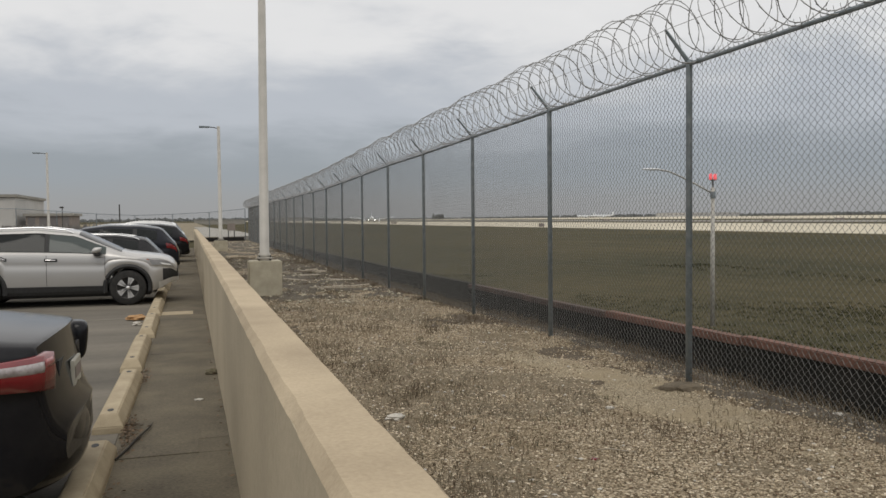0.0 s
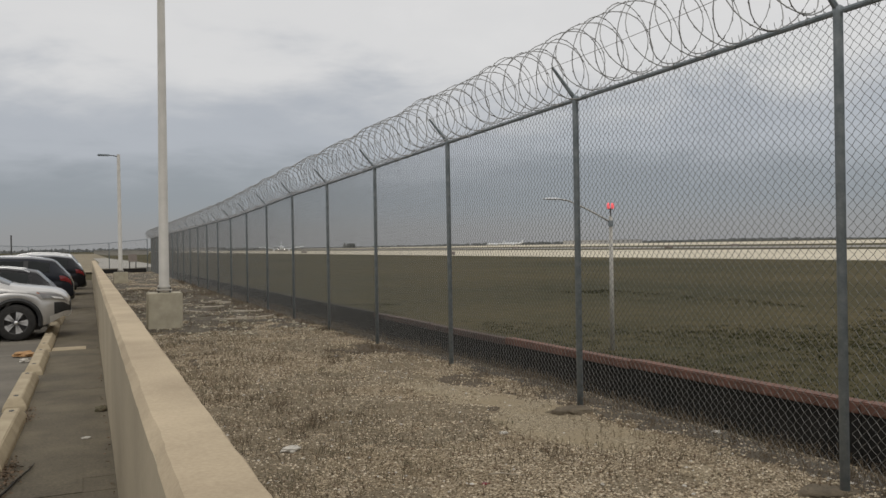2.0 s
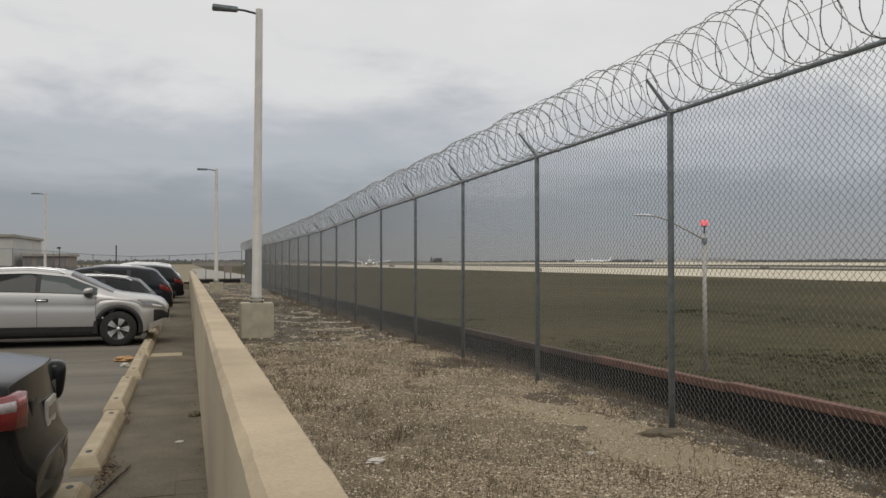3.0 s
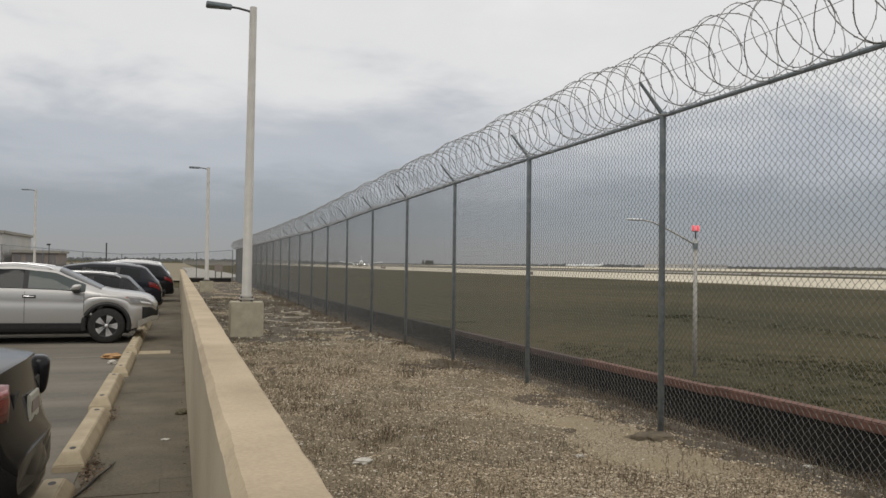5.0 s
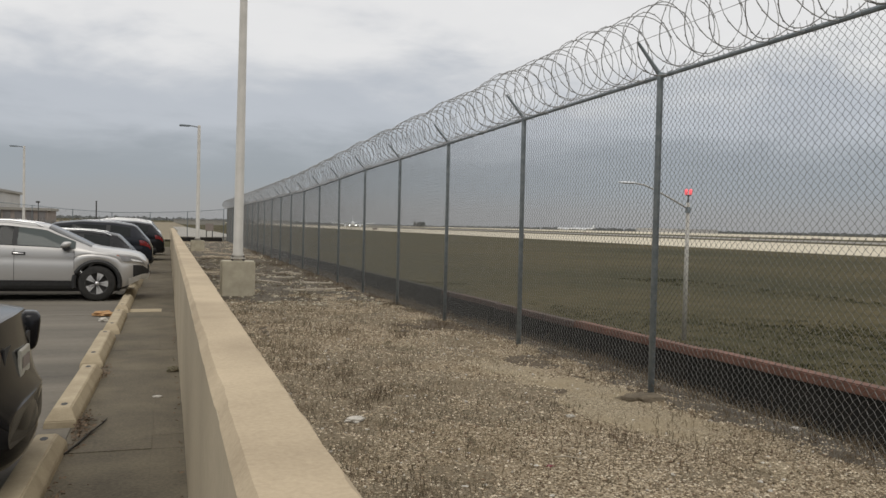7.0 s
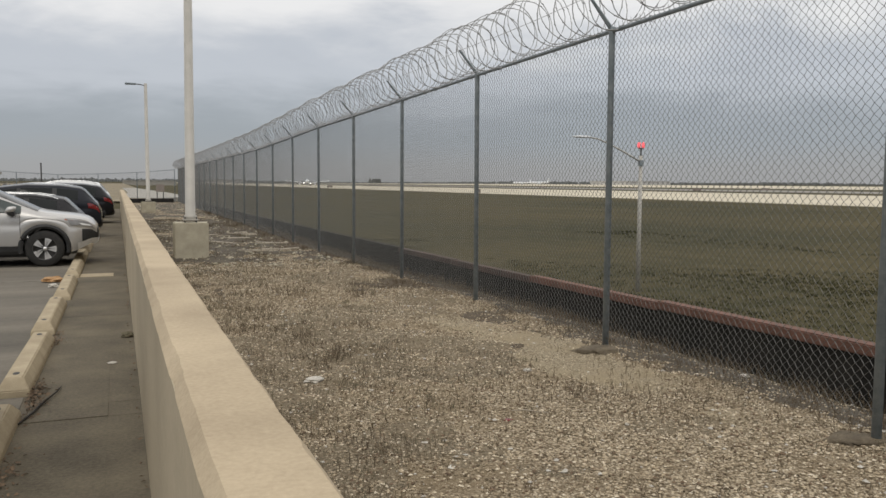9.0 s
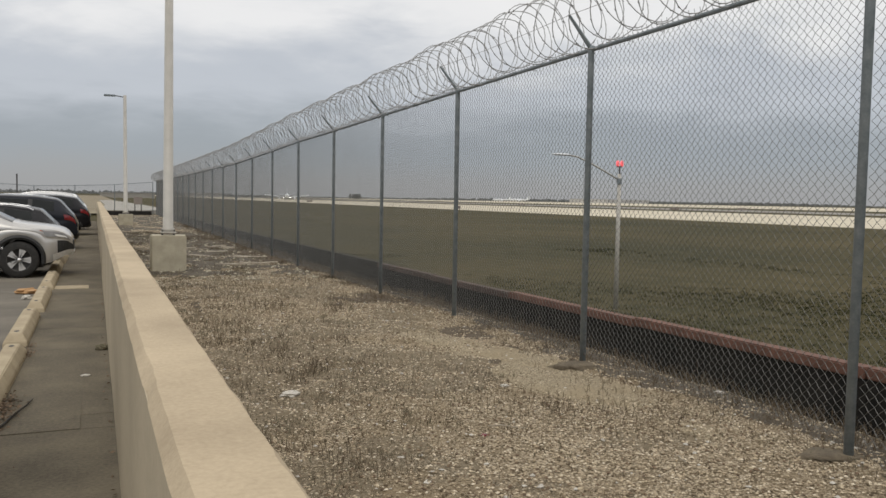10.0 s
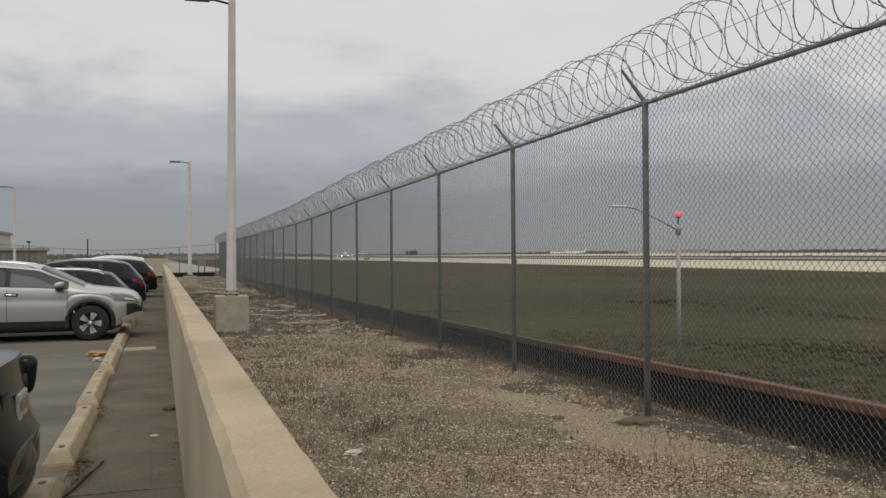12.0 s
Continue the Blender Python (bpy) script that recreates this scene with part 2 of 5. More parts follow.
M_DIRT = stones("dirty_gravel", [(0.11, 0.088, 0.058), (0.25, 0.205, 0.142), (0.37, 0.31, 0.218), (0.195, 0.159, 0.108), (0.52, 0.45, 0.335)], 62, (0.195, 0.158, 0.106), 1.3, 0.9)
M_SAND = stones("sandy_gravel", [(0.26, 0.212, 0.14), (0.36, 0.30, 0.205), (0.45, 0.385, 0.275), (0.33, 0.272, 0.185), (0.54, 0.47, 0.35)], 70, (0.30, 0.245, 0.16), 1.6, 0.7)
# scrub brown lightened; the haze in front of it is part of the colour
M_SCRUB = mat("bare_scrub", (0.20, 0.185, 0.165), (0.29, 0.265, 0.24), 0.5, 0.95, 0.0, 4)
M_BUILD = mat("pale_cladding", (0.42, 0.41, 0.39), (0.52, 0.51, 0.49), 0.3, 0.8, 0.1, 6)
# haze over the far buildings is put into this grey and the brown below
M_HAZEPANE = mat("hazed_window_pane", (0.13, 0.12, 0.12), (0.19, 0.18, 0.175), 0.5, 0.4, 0.0, 6)
M_BROWN = mat("brown_masonry", (0.21, 0.175, 0.155), (0.29, 0.25, 0.22), 0.3, 0.85, 0.1, 6)
M_SILVER = paint("silver_car_paint", (0.46, 0.45, 0.435), 0.36, 0.55)
M_BLACKP = paint("black_car_paint", (0.006, 0.0065, 0.009), 0.13, 0.0, 0.0)
M_NAVY = paint("dark_blue_car_paint", (0.009, 0.011, 0.017), 0.13, 0.0, 0.0)
M_CHAR = paint("charcoal_car_paint", (0.014, 0.014, 0.016), 0.28, 0.1, 0.0)
for m in (M_BLACKP, M_NAVY, M_CHAR):
    m.node_tree.nodes["Principled BSDF"].inputs["Specular IOR Level"].default_value = 0.24
M_WHITE = paint("white_car_paint", (0.74, 0.74, 0.73), 0.3, 0.0, 0.8)
M_PLASTIC = mat("black_plastic", (0.014, 0.014, 0.014), (0.03, 0.03, 0.03), 20, 0.6, 0.1, 90)
M_TYRE = mat("tyre_rubber", (0.014, 0.014, 0.014), (0.035, 0.033, 0.03), 12, 0.85, 0.2, 90)
M_ALLOY = mat("alloy_rim", (0.64, 0.64, 0.64), (0.78, 0.78, 0.78), 12, 0.3, 0.0, 60, 0.7)
# sky seen through the cabin is put into this pane's grey-green colour
M_LITGLASS = glass("lit_green_car_glass", (0.095, 0.112, 0.108))
M_GLASS = glass("tinted_car_glass", (0.006, 0.009, 0.009))
M_RED = mat("red_lamp_lens", (0.125, 0.004, 0.008), (0.19, 0.007, 0.012), 6, 0.2, 0.0, 30, coat=1.0)
M_PINK = mat("pale_red_lens", (0.24, 0.045, 0.048), (0.36, 0.13, 0.13), 14, 0.2, 0.0, 60, coat=1.0)
M_CLEAR = mat("clear_lamp_lens", (0.20, 0.17, 0.17), (0.46, 0.43, 0.43), 14, 0.12, 0.0, 60, coat=1.0)
M_CHROME = mat("chrome_trim", (0.6, 0.6, 0.6), (0.7, 0.7, 0.7), 12, 0.15, 0.0, 60, 1.0)
M_LAMPGLASS = mat("headlight_glass", (0.15, 0.15, 0.155), (0.30, 0.30, 0.30), 5, 0.35, 0.0, 60)
M_AMBER = mat("amber_lens", (0.34, 0.10, 0.04), (0.42, 0.14, 0.05), 12, 0.15, 0.0, 60, coat=1.0)
M_PLATE = mat("number_plate", (0.36, 0.35, 0.30), (0.47, 0.46, 0.40), 12, 0.5, 0.0, 60)
M_ORANGE = mat("orange_rag", (0.34, 0.19, 0.085), (0.44, 0.27, 0.13), 12, 0.8, 0.2, 60)
M_LEAF = mat("dead_leaf", (0.06, 0.042, 0.027), (0.25, 0.175, 0.115), 30, 0.9, 0.0, 90)
M_REDLIGHT = glow("red_obstruction_light", (1.0, 0.14, 0.16), 0.5)
M_LAMPWHITE = glow("landing_light", (1.0, 0.97, 0.9), 6.0)
M_AIRCRAFT = mat("white_aircraft_skin", (0.66, 0.68, 0.70), (0.74, 0.76, 0.78), 0.5, 0.35, 0.0, 6)


# ---- mesh helpers ----
def mesh_ob(name, verts, faces, material, parent=None, label="", smooth=False):
    me = bpy.data.meshes.new(name)
    me.from_pydata([tuple(map(float, v)) for v in verts], [], [tuple(map(int, f)) for f in faces])
    me.validate()
    if smooth:
        me.polygons.foreach_set("use_smooth", [True] * len(me.polygons))
    me.materials.append(material)
    ob = new(name, me)
    ob.parent = parent
    return tagged(ob, label)


def part(name, bm, material, parent=None, label="", smooth=False):
    me = bpy.data.meshes.new(name)
    bmesh.ops.recalc_face_normals(bm, faces=bm.faces)
    bm.to_mesh(me)
    bm.free()
    if smooth:
        me.polygons.foreach_set("use_smooth", [True] * len(me.polygons))
    me.materials.append(material)
    ob = new(name, me)
    ob.parent = parent
    return tagged(ob, label)


def twin(ob, name, m, parent=None):
    """Another object on the same mesh."""
    o = new(name, ob.data)
    o.parent = parent
    o.matrix_basis = m
    return o


def thing(name, m, label, category, group="", kind=""):
    e = new(name)
    e.matrix_basis = m
    e.empty_display_size = 0.2
    return tagged(e, label, category, group, kind)


def box(bm, x0, x1, y0, y1, z0, z1, bevel=0.0):
    made = bmesh.ops.create_cube(bm, size=1, matrix=Matrix.Translation(((x0 + x1) / 2, (y0 + y1) / 2, (z0 + z1) / 2))
                                 @ Matrix.Diagonal((x1 - x0, y1 - y0, z1 - z0, 1)))
    if bevel:
        edges = list({e for v in made["verts"] for e in v.link_edges})
        bmesh.ops.bevel(bm, geom=edges, offset=bevel, segments=2, affect="EDGES")
    return bm


def boxed(name, dims, material, parent=None, label="", bevel=0.0):
    return part(name, box(bmesh.new(), *dims, bevel), material, parent, label)


def tube(points, radius, sides=8, caps=True):
    """Vertices and faces of a tube along points; radius is one number or one a point."""
    p = np.asarray(points, float)
    r = np.broadcast_to(np.asarray(radius, float), (len(p),))
    d = np.gradient(p, axis=0)
    d /= np.linalg.norm(d, axis=1)[:, None] + 1e-12
    ref = np.where(np.abs(d[:, 2:3]) > 0.9, np.array([[1.0, 0, 0]]), np.array([[0, 0, 1.0]]))
    u = np.cross(d, ref)
    u /= np.linalg.norm(u, axis=1)[:, None] + 1e-12
    w = np.cross(d, u)
    a = np.arange(sides) / sides * 2 * np.pi
    v = p[:, None] + r[:, None, None] * (u[:, None] * np.cos(a)[None, :, None] + w[:, None] * np.sin(a)[None, :, None])
    v = v.reshape(-1, 3)
    n = len(p)
    i, j = np.meshgrid(np.arange(n - 1), np.arange(sides), indexing="ij")
    k = (j + 1) % sides
    f = np.stack([i * sides + j, i * sides + k, (i + 1) * sides + k, (i + 1) * sides + j], -1).reshape(-1, 4)
    faces = [tuple(q) for q in f]
    if caps:
        faces += [tuple(range(sides))[::-1], tuple((n - 1) * sides + q for q in range(sides))]
    return v, faces


def tubes(lines, radius, sides=4, caps=True):
    vs, fs, o = [], [], 0
    for line in lines:
        v, f = tube(line, radius, sides, caps)
        vs.append(v)
        fs += [tuple(q + o for q in t) for t in f]
        o += len(v)
    return np.concatenate(vs), fs


def rod(name, a, b, radius, material, parent=None, label="", sides=10):
    v, f = tube([a, b], radius, sides)
    return mesh_ob(name, v, f, material, parent, label, smooth=sides > 12)


def grid_sheet(name, xs, ys, height, material, parent=None, label=""):
    X, Y = np.meshgrid(xs, ys, indexing="ij")
    Z = height(X, Y)
    v = np.stack([X, Y, Z], -1).reshape(-1, 3)
    nx, ny = len(xs), len(ys)
    i, j = np.meshgrid(np.arange(nx - 1), np.arange(ny - 1), indexing="ij")
    a = i * ny + j
    f = np.stack([a, a + ny, a + ny + 1, a + 1], -1).reshape(-1, 4)
    return mesh_ob(name, v, f, material, parent, label, smooth=True)


def wavy(x, y, s, seed=0.0):
    """A smooth uneven field made of a few crossing waves."""
    return (np.sin(x * 1.7 / s + y * 0.9 / s + seed) + np.sin(y * 2.3 / s - x * 0.7 / s + 2 * seed) + np.sin((x * 3.1 + y * 2.7) / s + 5 * seed)) / 3


def lattice(i, j, seed):
    h = np.sin(i * 127.1 + j * 311.7 + seed * 74.7) * 43758.5453
    return h - np.floor(h)


def blotch(x, y, s, seed=0.0, octaves=4):
    """Smooth random field between about -1 and 1, with finer detail at each octave."""
    x, y = np.asarray(x, float) / s, np.asarray(y, float) / s
    total, amp = 0.0, 1.0
    for o in range(octaves):
        i, j = np.floor(x), np.floor(y)
        u, v = x - i, y - j
        u, v = u * u * (3 - 2 * u), v * v * (3 - 2 * v)
        a, b, c, d = (lattice(i + p, j + q, seed + o) for p, q in ((0, 0), (1, 0), (0, 1), (1, 1)))
        total = total + amp * ((a + (b - a) * u) * (1 - v) + (c + (d - c) * u) * v - 0.5) * 2
        amp, x, y = amp * 0.55, x * 2.03 + 5.2, y * 2.03 + 1.3
    return total / 1.3


# ---- the plan ----
WALL_X, WALL_R, WALL_TOP, WALL_END = 0.283, 0.505, 1.155, 53.0
FENCE_X, POST_0, BAY = 4.80, 7.04, 3.294
FIELD_Z = -1.3
K_FIRST, K_LAST = -4, 20


def fence_x(y):
    """The fence bears slightly away from the wall."""
    return np.interp(y, (-8, 4, 7, 10.5, 17, 40, 73), (4.69, 4.72, 4.752, 4.765, 4.84, 4.89, 4.98))


def rail_z(y):
    return float(np.interp(y, (-8, 3.7, 7.04, 13.6, 20.2, 23.5, 30, 43, 73), (3.28, 3.22, 3.187, 3.11, 3.03, 2.95, 2.82, 2.77, 2.75)))


def land_z(x, y):
    near = np.interp(x, (-3, -0.5, 0.5, 2.0, 3.6, 4.8, 5.1, 5.6, 6.05, 6.5, 10.5), (-0.07, -0.07, -0.14, -0.10, -0.03, 0.03, 0.0, -0.11, -0.25, -0.45, FIELD_Z))
    near = near - 0.09 * np.clip((np.asarray(y) - 11) / 5, 0, 1) * np.clip((np.asarray(x) - 2.5) / 2, 0, 1) * np.clip((7.5 - np.asarray(x)) / 1.5, 0, 1)
    far = np.interp(x, (4, 12), (-0.05, FIELD_Z))
    t = np.clip((np.asarray(y) - 74) / 10, 0, 1)
    return near * (1 - t) + far * t


# ---- ground and large structure ----
def gaps(a, b, n, power=2.5):
    return [a + (b - a) * (i / n) ** power for i in range(n + 1)]


xs = sorted({*[-v for v in gaps(3, 1500, 14)], *np.linspace(-3, 12, 61).tolist(), *gaps(12, 3500, 24)})
ys = sorted({*[-v for v in gaps(12, 1200, 12)], *np.linspace(-12, 90, 103).tolist(), *gaps(90, 4000, 24)})
tagged(grid_sheet("ground", xs, ys, lambda X, Y: land_z(X, Y) - np.where((X < 6.0) & (Y < 75), 0.12, 0.02), M_GRASS), "dry brown-green grass of the airfield and verges", "ground", kind="structure")

gx, gy = np.arange(WALL_R - 0.02, 6.1, 0.06), np.arange(-7, 74, 0.06)


def gravel_z(X, Y):
    rough = 0.022 * wavy(X, Y, 0.55, 1.0) + 0.016 * wavy(X, Y, 0.23, 2.0) + 0.008 * wavy(X, Y, 0.1, 4.0)
    return land_z(X, Y) + rough


tagged(grid_sheet("gravel_strip", gx, gy, gravel_z, M_GRAVEL), "pale limestone gravel with patches of bare soil and dead weeds", "gravel", kind="structure")


def ragged(name, x0, x1, y0, y1, step, depth, material, label, top=0.007):
    """A thin spread of other soil on the gravel; it dips under the stones where depth() falls below nothing."""
    g = lambda X, Y: gravel_z(X, Y) + np.clip(0.016 * (depth(X, Y) + 0.9 * blotch(X, Y, 0.75, len(name) + x0)), -0.05, top)
    return tagged(grid_sheet(name, np.arange(x0, x1, step), np.arange(y0, y1, step), g, material), label, "soil", kind="structure")


ragged("soil_verge", 4.5, 6.1, -7, 11.5, 0.07, lambda X, Y: (X - 4.80) * 3.0, M_SOIL, "dark damp soil along the foot of the fence")
# dark soil strip; shadow between fence and barrier is part of its colour
ragged("drain_soil", 4.4, 6.1, 9.5, 74, 0.08, lambda X, Y: (X - 4.92) * 3.0 + np.clip((Y - 12.5) * 0.6, -2.5, 0), M_DARKSOIL, "dark soil between fence and barrier, with the shade there put into its colour")
ragged("sand_patch", 2.4, 5.0, 2.2, 13.5, 0.05, lambda X, Y: 0.75 - ((X - 4.2 + 0.05 * (Y - 7) ** 2 * (Y > 7)) / 0.42) ** 2 - ((Y - 7.4) / 4.2) ** 2, M_SAND, "bare pale sand worn into the gravel", 0.010)
ragged("dirt_patch", 0.52, 5.2, 13.0, 73.5, 0.1, lambda X, Y: np.clip((Y - 18) / 6, -1, 0.35) + 0.8 * blotch(X, Y, 1.9, 9.0), M_SOIL, "brown dirt spread over the gravel")
ragged("dirt_patch", 0.52, 4.6, 2.0, 18, 0.06, lambda X, Y: -0.22 + 0.35 * np.clip((Y - 6) / 3, -1, 0) + 1.2 * blotch(X, Y, 1.5, 3.0), M_DIRT, "dry brown dirt and weed mould between the stones", 0.004)

ragged("dark_mould", 1.6, 5.3, 7.0, 40, 0.05, lambda X, Y: -0.72 + 0.75 * np.clip(X - 3.7, -0.7, 1) + 0.35 * np.clip((Y - 14) / 6, -1, 1) + 1.4 * blotch(X, Y * 0.6, 0.55, 17.0), M_MOULD, "dark brown leaf mould scattered by the fence", 0.013)


# parking lot and bay lines
boxed("parking_lot", (-60, -0.56, -12, 70, -0.3, 0.0), M_ASPH)
tagged(bpy.data.objects["parking_lot"], "worn grey asphalt parking lot", "parking lot", kind="structure")
BAY_Y, BAY_W = 5.35, 2.80
for i in range(3, 12):
    yy = BAY_Y + BAY_W * (i + 0.5)
    ln = boxed("bay_line", (-5.9, -0.85, yy - 0.05, yy + 0.05, -0.01, 0.004), M_LINE)
    tagged(ln, "worn white painted parking bay line", "road marking", "bay lines", "structure")

# retaining wall: body and lighter top with chamfered arrises
wall = thing("wall_low", pose(0, 0, 0), "long low cast concrete wall with a smooth chamfered top", "wall", kind="structure")
ysec = [-9.0, *np.arange(-8, 0, 0.25).tolist(), *np.arange(0, 14, 0.045).tolist(), *np.arange(14, WALL_END, 0.25).tolist(), WALL_END]
def chip(y, i):
    """Small wear along the arrises of the wall."""
    k = noise.noise(Vector((y * 2.3, i * 7.1, 0.5))) * 0.008 + noise.noise(Vector((y * 9.0, i * 3.7, 4.5))) * 0.006
    return max(k, -0.001) if 0 < y < 14 else 0.0


for nm, material, prof in (
        ("wall_body", M_WALL, [(WALL_X, -0.4), (WALL_X, WALL_TOP - 0.035), (WALL_R, WALL_TOP - 0.035), (WALL_R, -0.4)]),
        ("coping", M_CAP, [(WALL_X - 0.002, WALL_TOP - 0.034), (WALL_X + 0.026, WALL_TOP), (WALL_R - 0.018, WALL_TOP), (WALL_R + 0.002, WALL_TOP - 0.025), (WALL_R + 0.002, WALL_TOP - 0.034)])):
    bm = bmesh.new()
    rows = [[bm.verts.new((x + 0.0015 * math.sin(y * 1.1) + (chip(y, i) * (1 if i < 2 else -1) if nm == "coping" and i < 4 else 0), y, z + 0.001 * math.sin(y * 1.7))) for i, (x, z) in enumerate(prof)] for y in ysec]
    for a, b in zip(rows, rows[1:]):
        for i in range(len(prof)):
            k = (i + 1) % len(prof)
            bm.faces.new((a[i], b[i], b[k], a[k]))
    bm.faces.new(rows[0])
    bm.faces.new(rows[-1][::-1])
    part(nm, bm, material, wall)

# far runway, taxiways, apron
for nm, x0, x1, y0, y1, z, m_, lab in (
        ("runway", 96, 190, -800, 3000, FIELD_Z, M_RUNWAY, "pale concrete runway across the grass"),
        ("taxiway", 235, 300, -800, 3000, FIELD_Z, M_TAXI, "grey asphalt taxiway beyond the runway"),
        ("apron_strip", 420, 1200, -800, 3000, FIELD_Z, M_RUNWAY, "pale distant concrete apron")):
    o = boxed(nm, (x0, x1, y0, y1, z - 0.25, z + 0.05), m_)
    tagged(o, lab, "runway", kind="structure")


# ---- fence ----
def fabric_mesh(width, height, step, r):
    """One bay of diamond mesh: zigzag wires hooked into each other, with twisted ends on top."""
    lines = []
    n = 2 * int(width / step)
    h = int(height / (step * 0.5))
    half = width / n * 0.5
    for i in range(n):
        c = (i + 0.5) * width / n
        lines.append([(0.0048 * (-1) ** j, c + half * (-1) ** (i + j), 0.03 - j * step * 0.5) for j in range(h + 1)])
    v, f = tubes(lines, r, 3, caps=False)
    # twisted selvage: short spikes standing above the rail
    spikes = []
    for i in range(0, n, 2):
        c = (i + 1) * width / n
        spikes.append([(0, c, 0.0), (0.012 * (1 if i % 2 else -1), c + 0.006, 0.075)])
    v2, f2 = tubes(spikes, r, 3)
    f = f + [tuple(q + len(v) for q in t) for t in f2]
    return np.concatenate([v, v2]), f


def fence_run(name, start, count, bay, heading, height_at, ground_at, label, arm=True, step=0.0715, r=0.0024, line=None):
    """A run of posts, rail, mesh panels and leaning arms along one line."""
    fence = thing(name, pose(0, 0, 0), label, "fence")
    hx, hy = math.sin(heading), math.cos(heading)
    ang = -math.degrees(heading)
    fv, ff = fabric_mesh(bay, 3.12, step, r)
    fab = arm_ob = tie = None
    for k in range(count + 1):
        x, y = start[0] + hx * bay * k, start[1] + hy * bay * k + (0.05 if arm and k == 3 else 0.0)
        if line:
            x, ang = float(line(y)), -math.degrees(math.atan2(line(y + bay) - line(y), bay))
        zt, zg = height_at(x, y), ground_at(x, y)
        v, f = tube([(0, 0, zg - 0.3), (0, 0, zt - 0.01), (0, 0, zt + 0.03), (0, 0, zt + 0.045)], [0.032, 0.032, 0.037, 0.018], 12)
        o = mesh_ob("post", v, f, M_GALV, fence, smooth=True)
        o.location = (x, y, 0)
        if arm:
            if arm_ob is None:
                v, f = tube([(0, 0, 0.0), (-0.27, 0, 0.31)], [0.024, 0.014], 6)
                arm_ob = mesh_ob("barb_arm", v, f, M_GALV, fence)
                arm_ob.matrix_basis = pose(x, y, zt + 0.01, 0, 0, ang)
            else:
                twin(arm_ob, "barb_arm", pose(x, y, zt + 0.01, 0, 0, ang), fence)
        if k < count:
            x2, y2 = float(line(y + bay)) if line else x + hx * bay, y + hy * bay
            zt2 = height_at(x2, y2)
            rod("top_rail", (x, y, zt), (x2, y2, zt2), 0.0215, M_GALV, fence, sides=8)
            tilt = math.degrees(math.atan2(zt2 - zt, bay))
            for q in range(7 if arm else 0):
                t = (q + 0.5) / 7
                m = pose(x + (x2 - x) * t, y + hy * bay * t, zt + (zt2 - zt) * t, 0, 0, ang)
                if tie is None:
                    a = np.linspace(-0.6, 6.2, 14)
                    v, f = tube([(0.027 * math.cos(p), 0.004 * p, 0.027 * math.sin(p) - (0.03 if i in (0, 13) else 0)) for i, p in enumerate(a)], 0.0025, 4)
                    tie = mesh_ob("tie_wire", v, f, M_WIRE, fence)
                    tie.matrix_basis = m
                else:
                    twin(tie, "tie_wire", m, fence)
            m = pose(x, y, zt, 0, 0, ang) @ pose(0, 0, 0, tilt, 0, 0)
            if fab is None:
                fab = mesh_ob("chain_link_mesh", fv, ff, M_WIRE, fence)
                fab.matrix_basis = m
            else:
                twin(fab, "chain_link_mesh", m, fence)
    return fence


fence = fence_run("chain_link_fence", (FENCE_X, POST_0 + BAY * K_FIRST), K_LAST - K_FIRST, BAY, 0.0,
                  lambda x, y: rail_z(y), lambda x, y: 0.03, "tall weathered galvanised chain-link fence with leaning arms", line=fence_x)


def coil(y0, y1, radius=0.325, pitch=0.185):
    """Concertina wire: loops that swing to and fro and meet at their clips."""
    turns = int((y1 - y0) / pitch)
    th = np.linspace(0, turns * 2 * np.pi, turns * 26)
    loop = th / (2 * np.pi)
    y = y0 + pitch * (loop + 0.46 * np.cos(1.5 * th) + 0.12 * np.sin(loop * 1.3) + 0.10 * np.sin(loop * 0.37 + 2))
    r = radius * (1 + 0.045 * np.sin(loop * 2.7) + 0.03 * np.sin(loop * 0.9 + 1))
    zc = np.interp(y, (-8, 3.7, 7.04, 13.6, 20.2, 23.5, 30, 43, 73), (3.28, 3.22, 3.187, 3.11, 3.03, 2.95, 2.82, 2.77, 2.75)) + 0.325
    x = fence_x(y) - 0.13 + r * np.sin(th) * 0.97
    z = zc + 0.02 * np.sin(loop * 0.5) - r * np.cos(th)
    return np.stack([x, y, z], -1)


pts = coil(POST_0 + BAY * K_FIRST, POST_0 + BAY * K_LAST)
wire = thing("razor_wire_coil", pose(0, 0, 0), "silvery coiled razor wire along the fence top", "razor wire")
v, f = tube(pts, 0.0046, 4)
mesh_ob("coil", v, f, M_RAZOR, wire)
# blades: small pointed leaves across the wire
bl_v, bl_f = [], []
rng = random.Random(4)
for i in range(2, len(pts) - 2, 2):
    if pts[i][1] > 34:
        break
    d = pts[i + 1] - pts[i - 1]
    d /= np.linalg.norm(d)
    a = np.cross(d, (0.3, 1, 0.2)); a /= np.linalg.norm(a)
    p = pts[i]
    o = len(bl_v)
    for s in (1, -1):
        bl_v += [p + d * 0.018, p - d * 0.018, p + a * 0.0095 * s + d * 0.012 * s]
    bl_f += [(o, o + 1, o + 2), (o + 3, o + 4, o + 5)]
tagged(mesh_ob("blade_edging", bl_v, bl_f, M_RAZOR, wire), "small sharp steel blades", kind="stuff")
strand = [(fence_x(y) - 0.27, y, rail_z(y) + 0.315 - 0.02 * math.sin((y - POST_0) % BAY / BAY * math.pi)) for y in np.arange(POST_0 + BAY * K_FIRST, POST_0 + BAY * K_LAST, 0.3)]
v, f = tube(strand, 0.003, 4)
line = mesh_ob("barbed_wire", v, f, M_RAZOR)
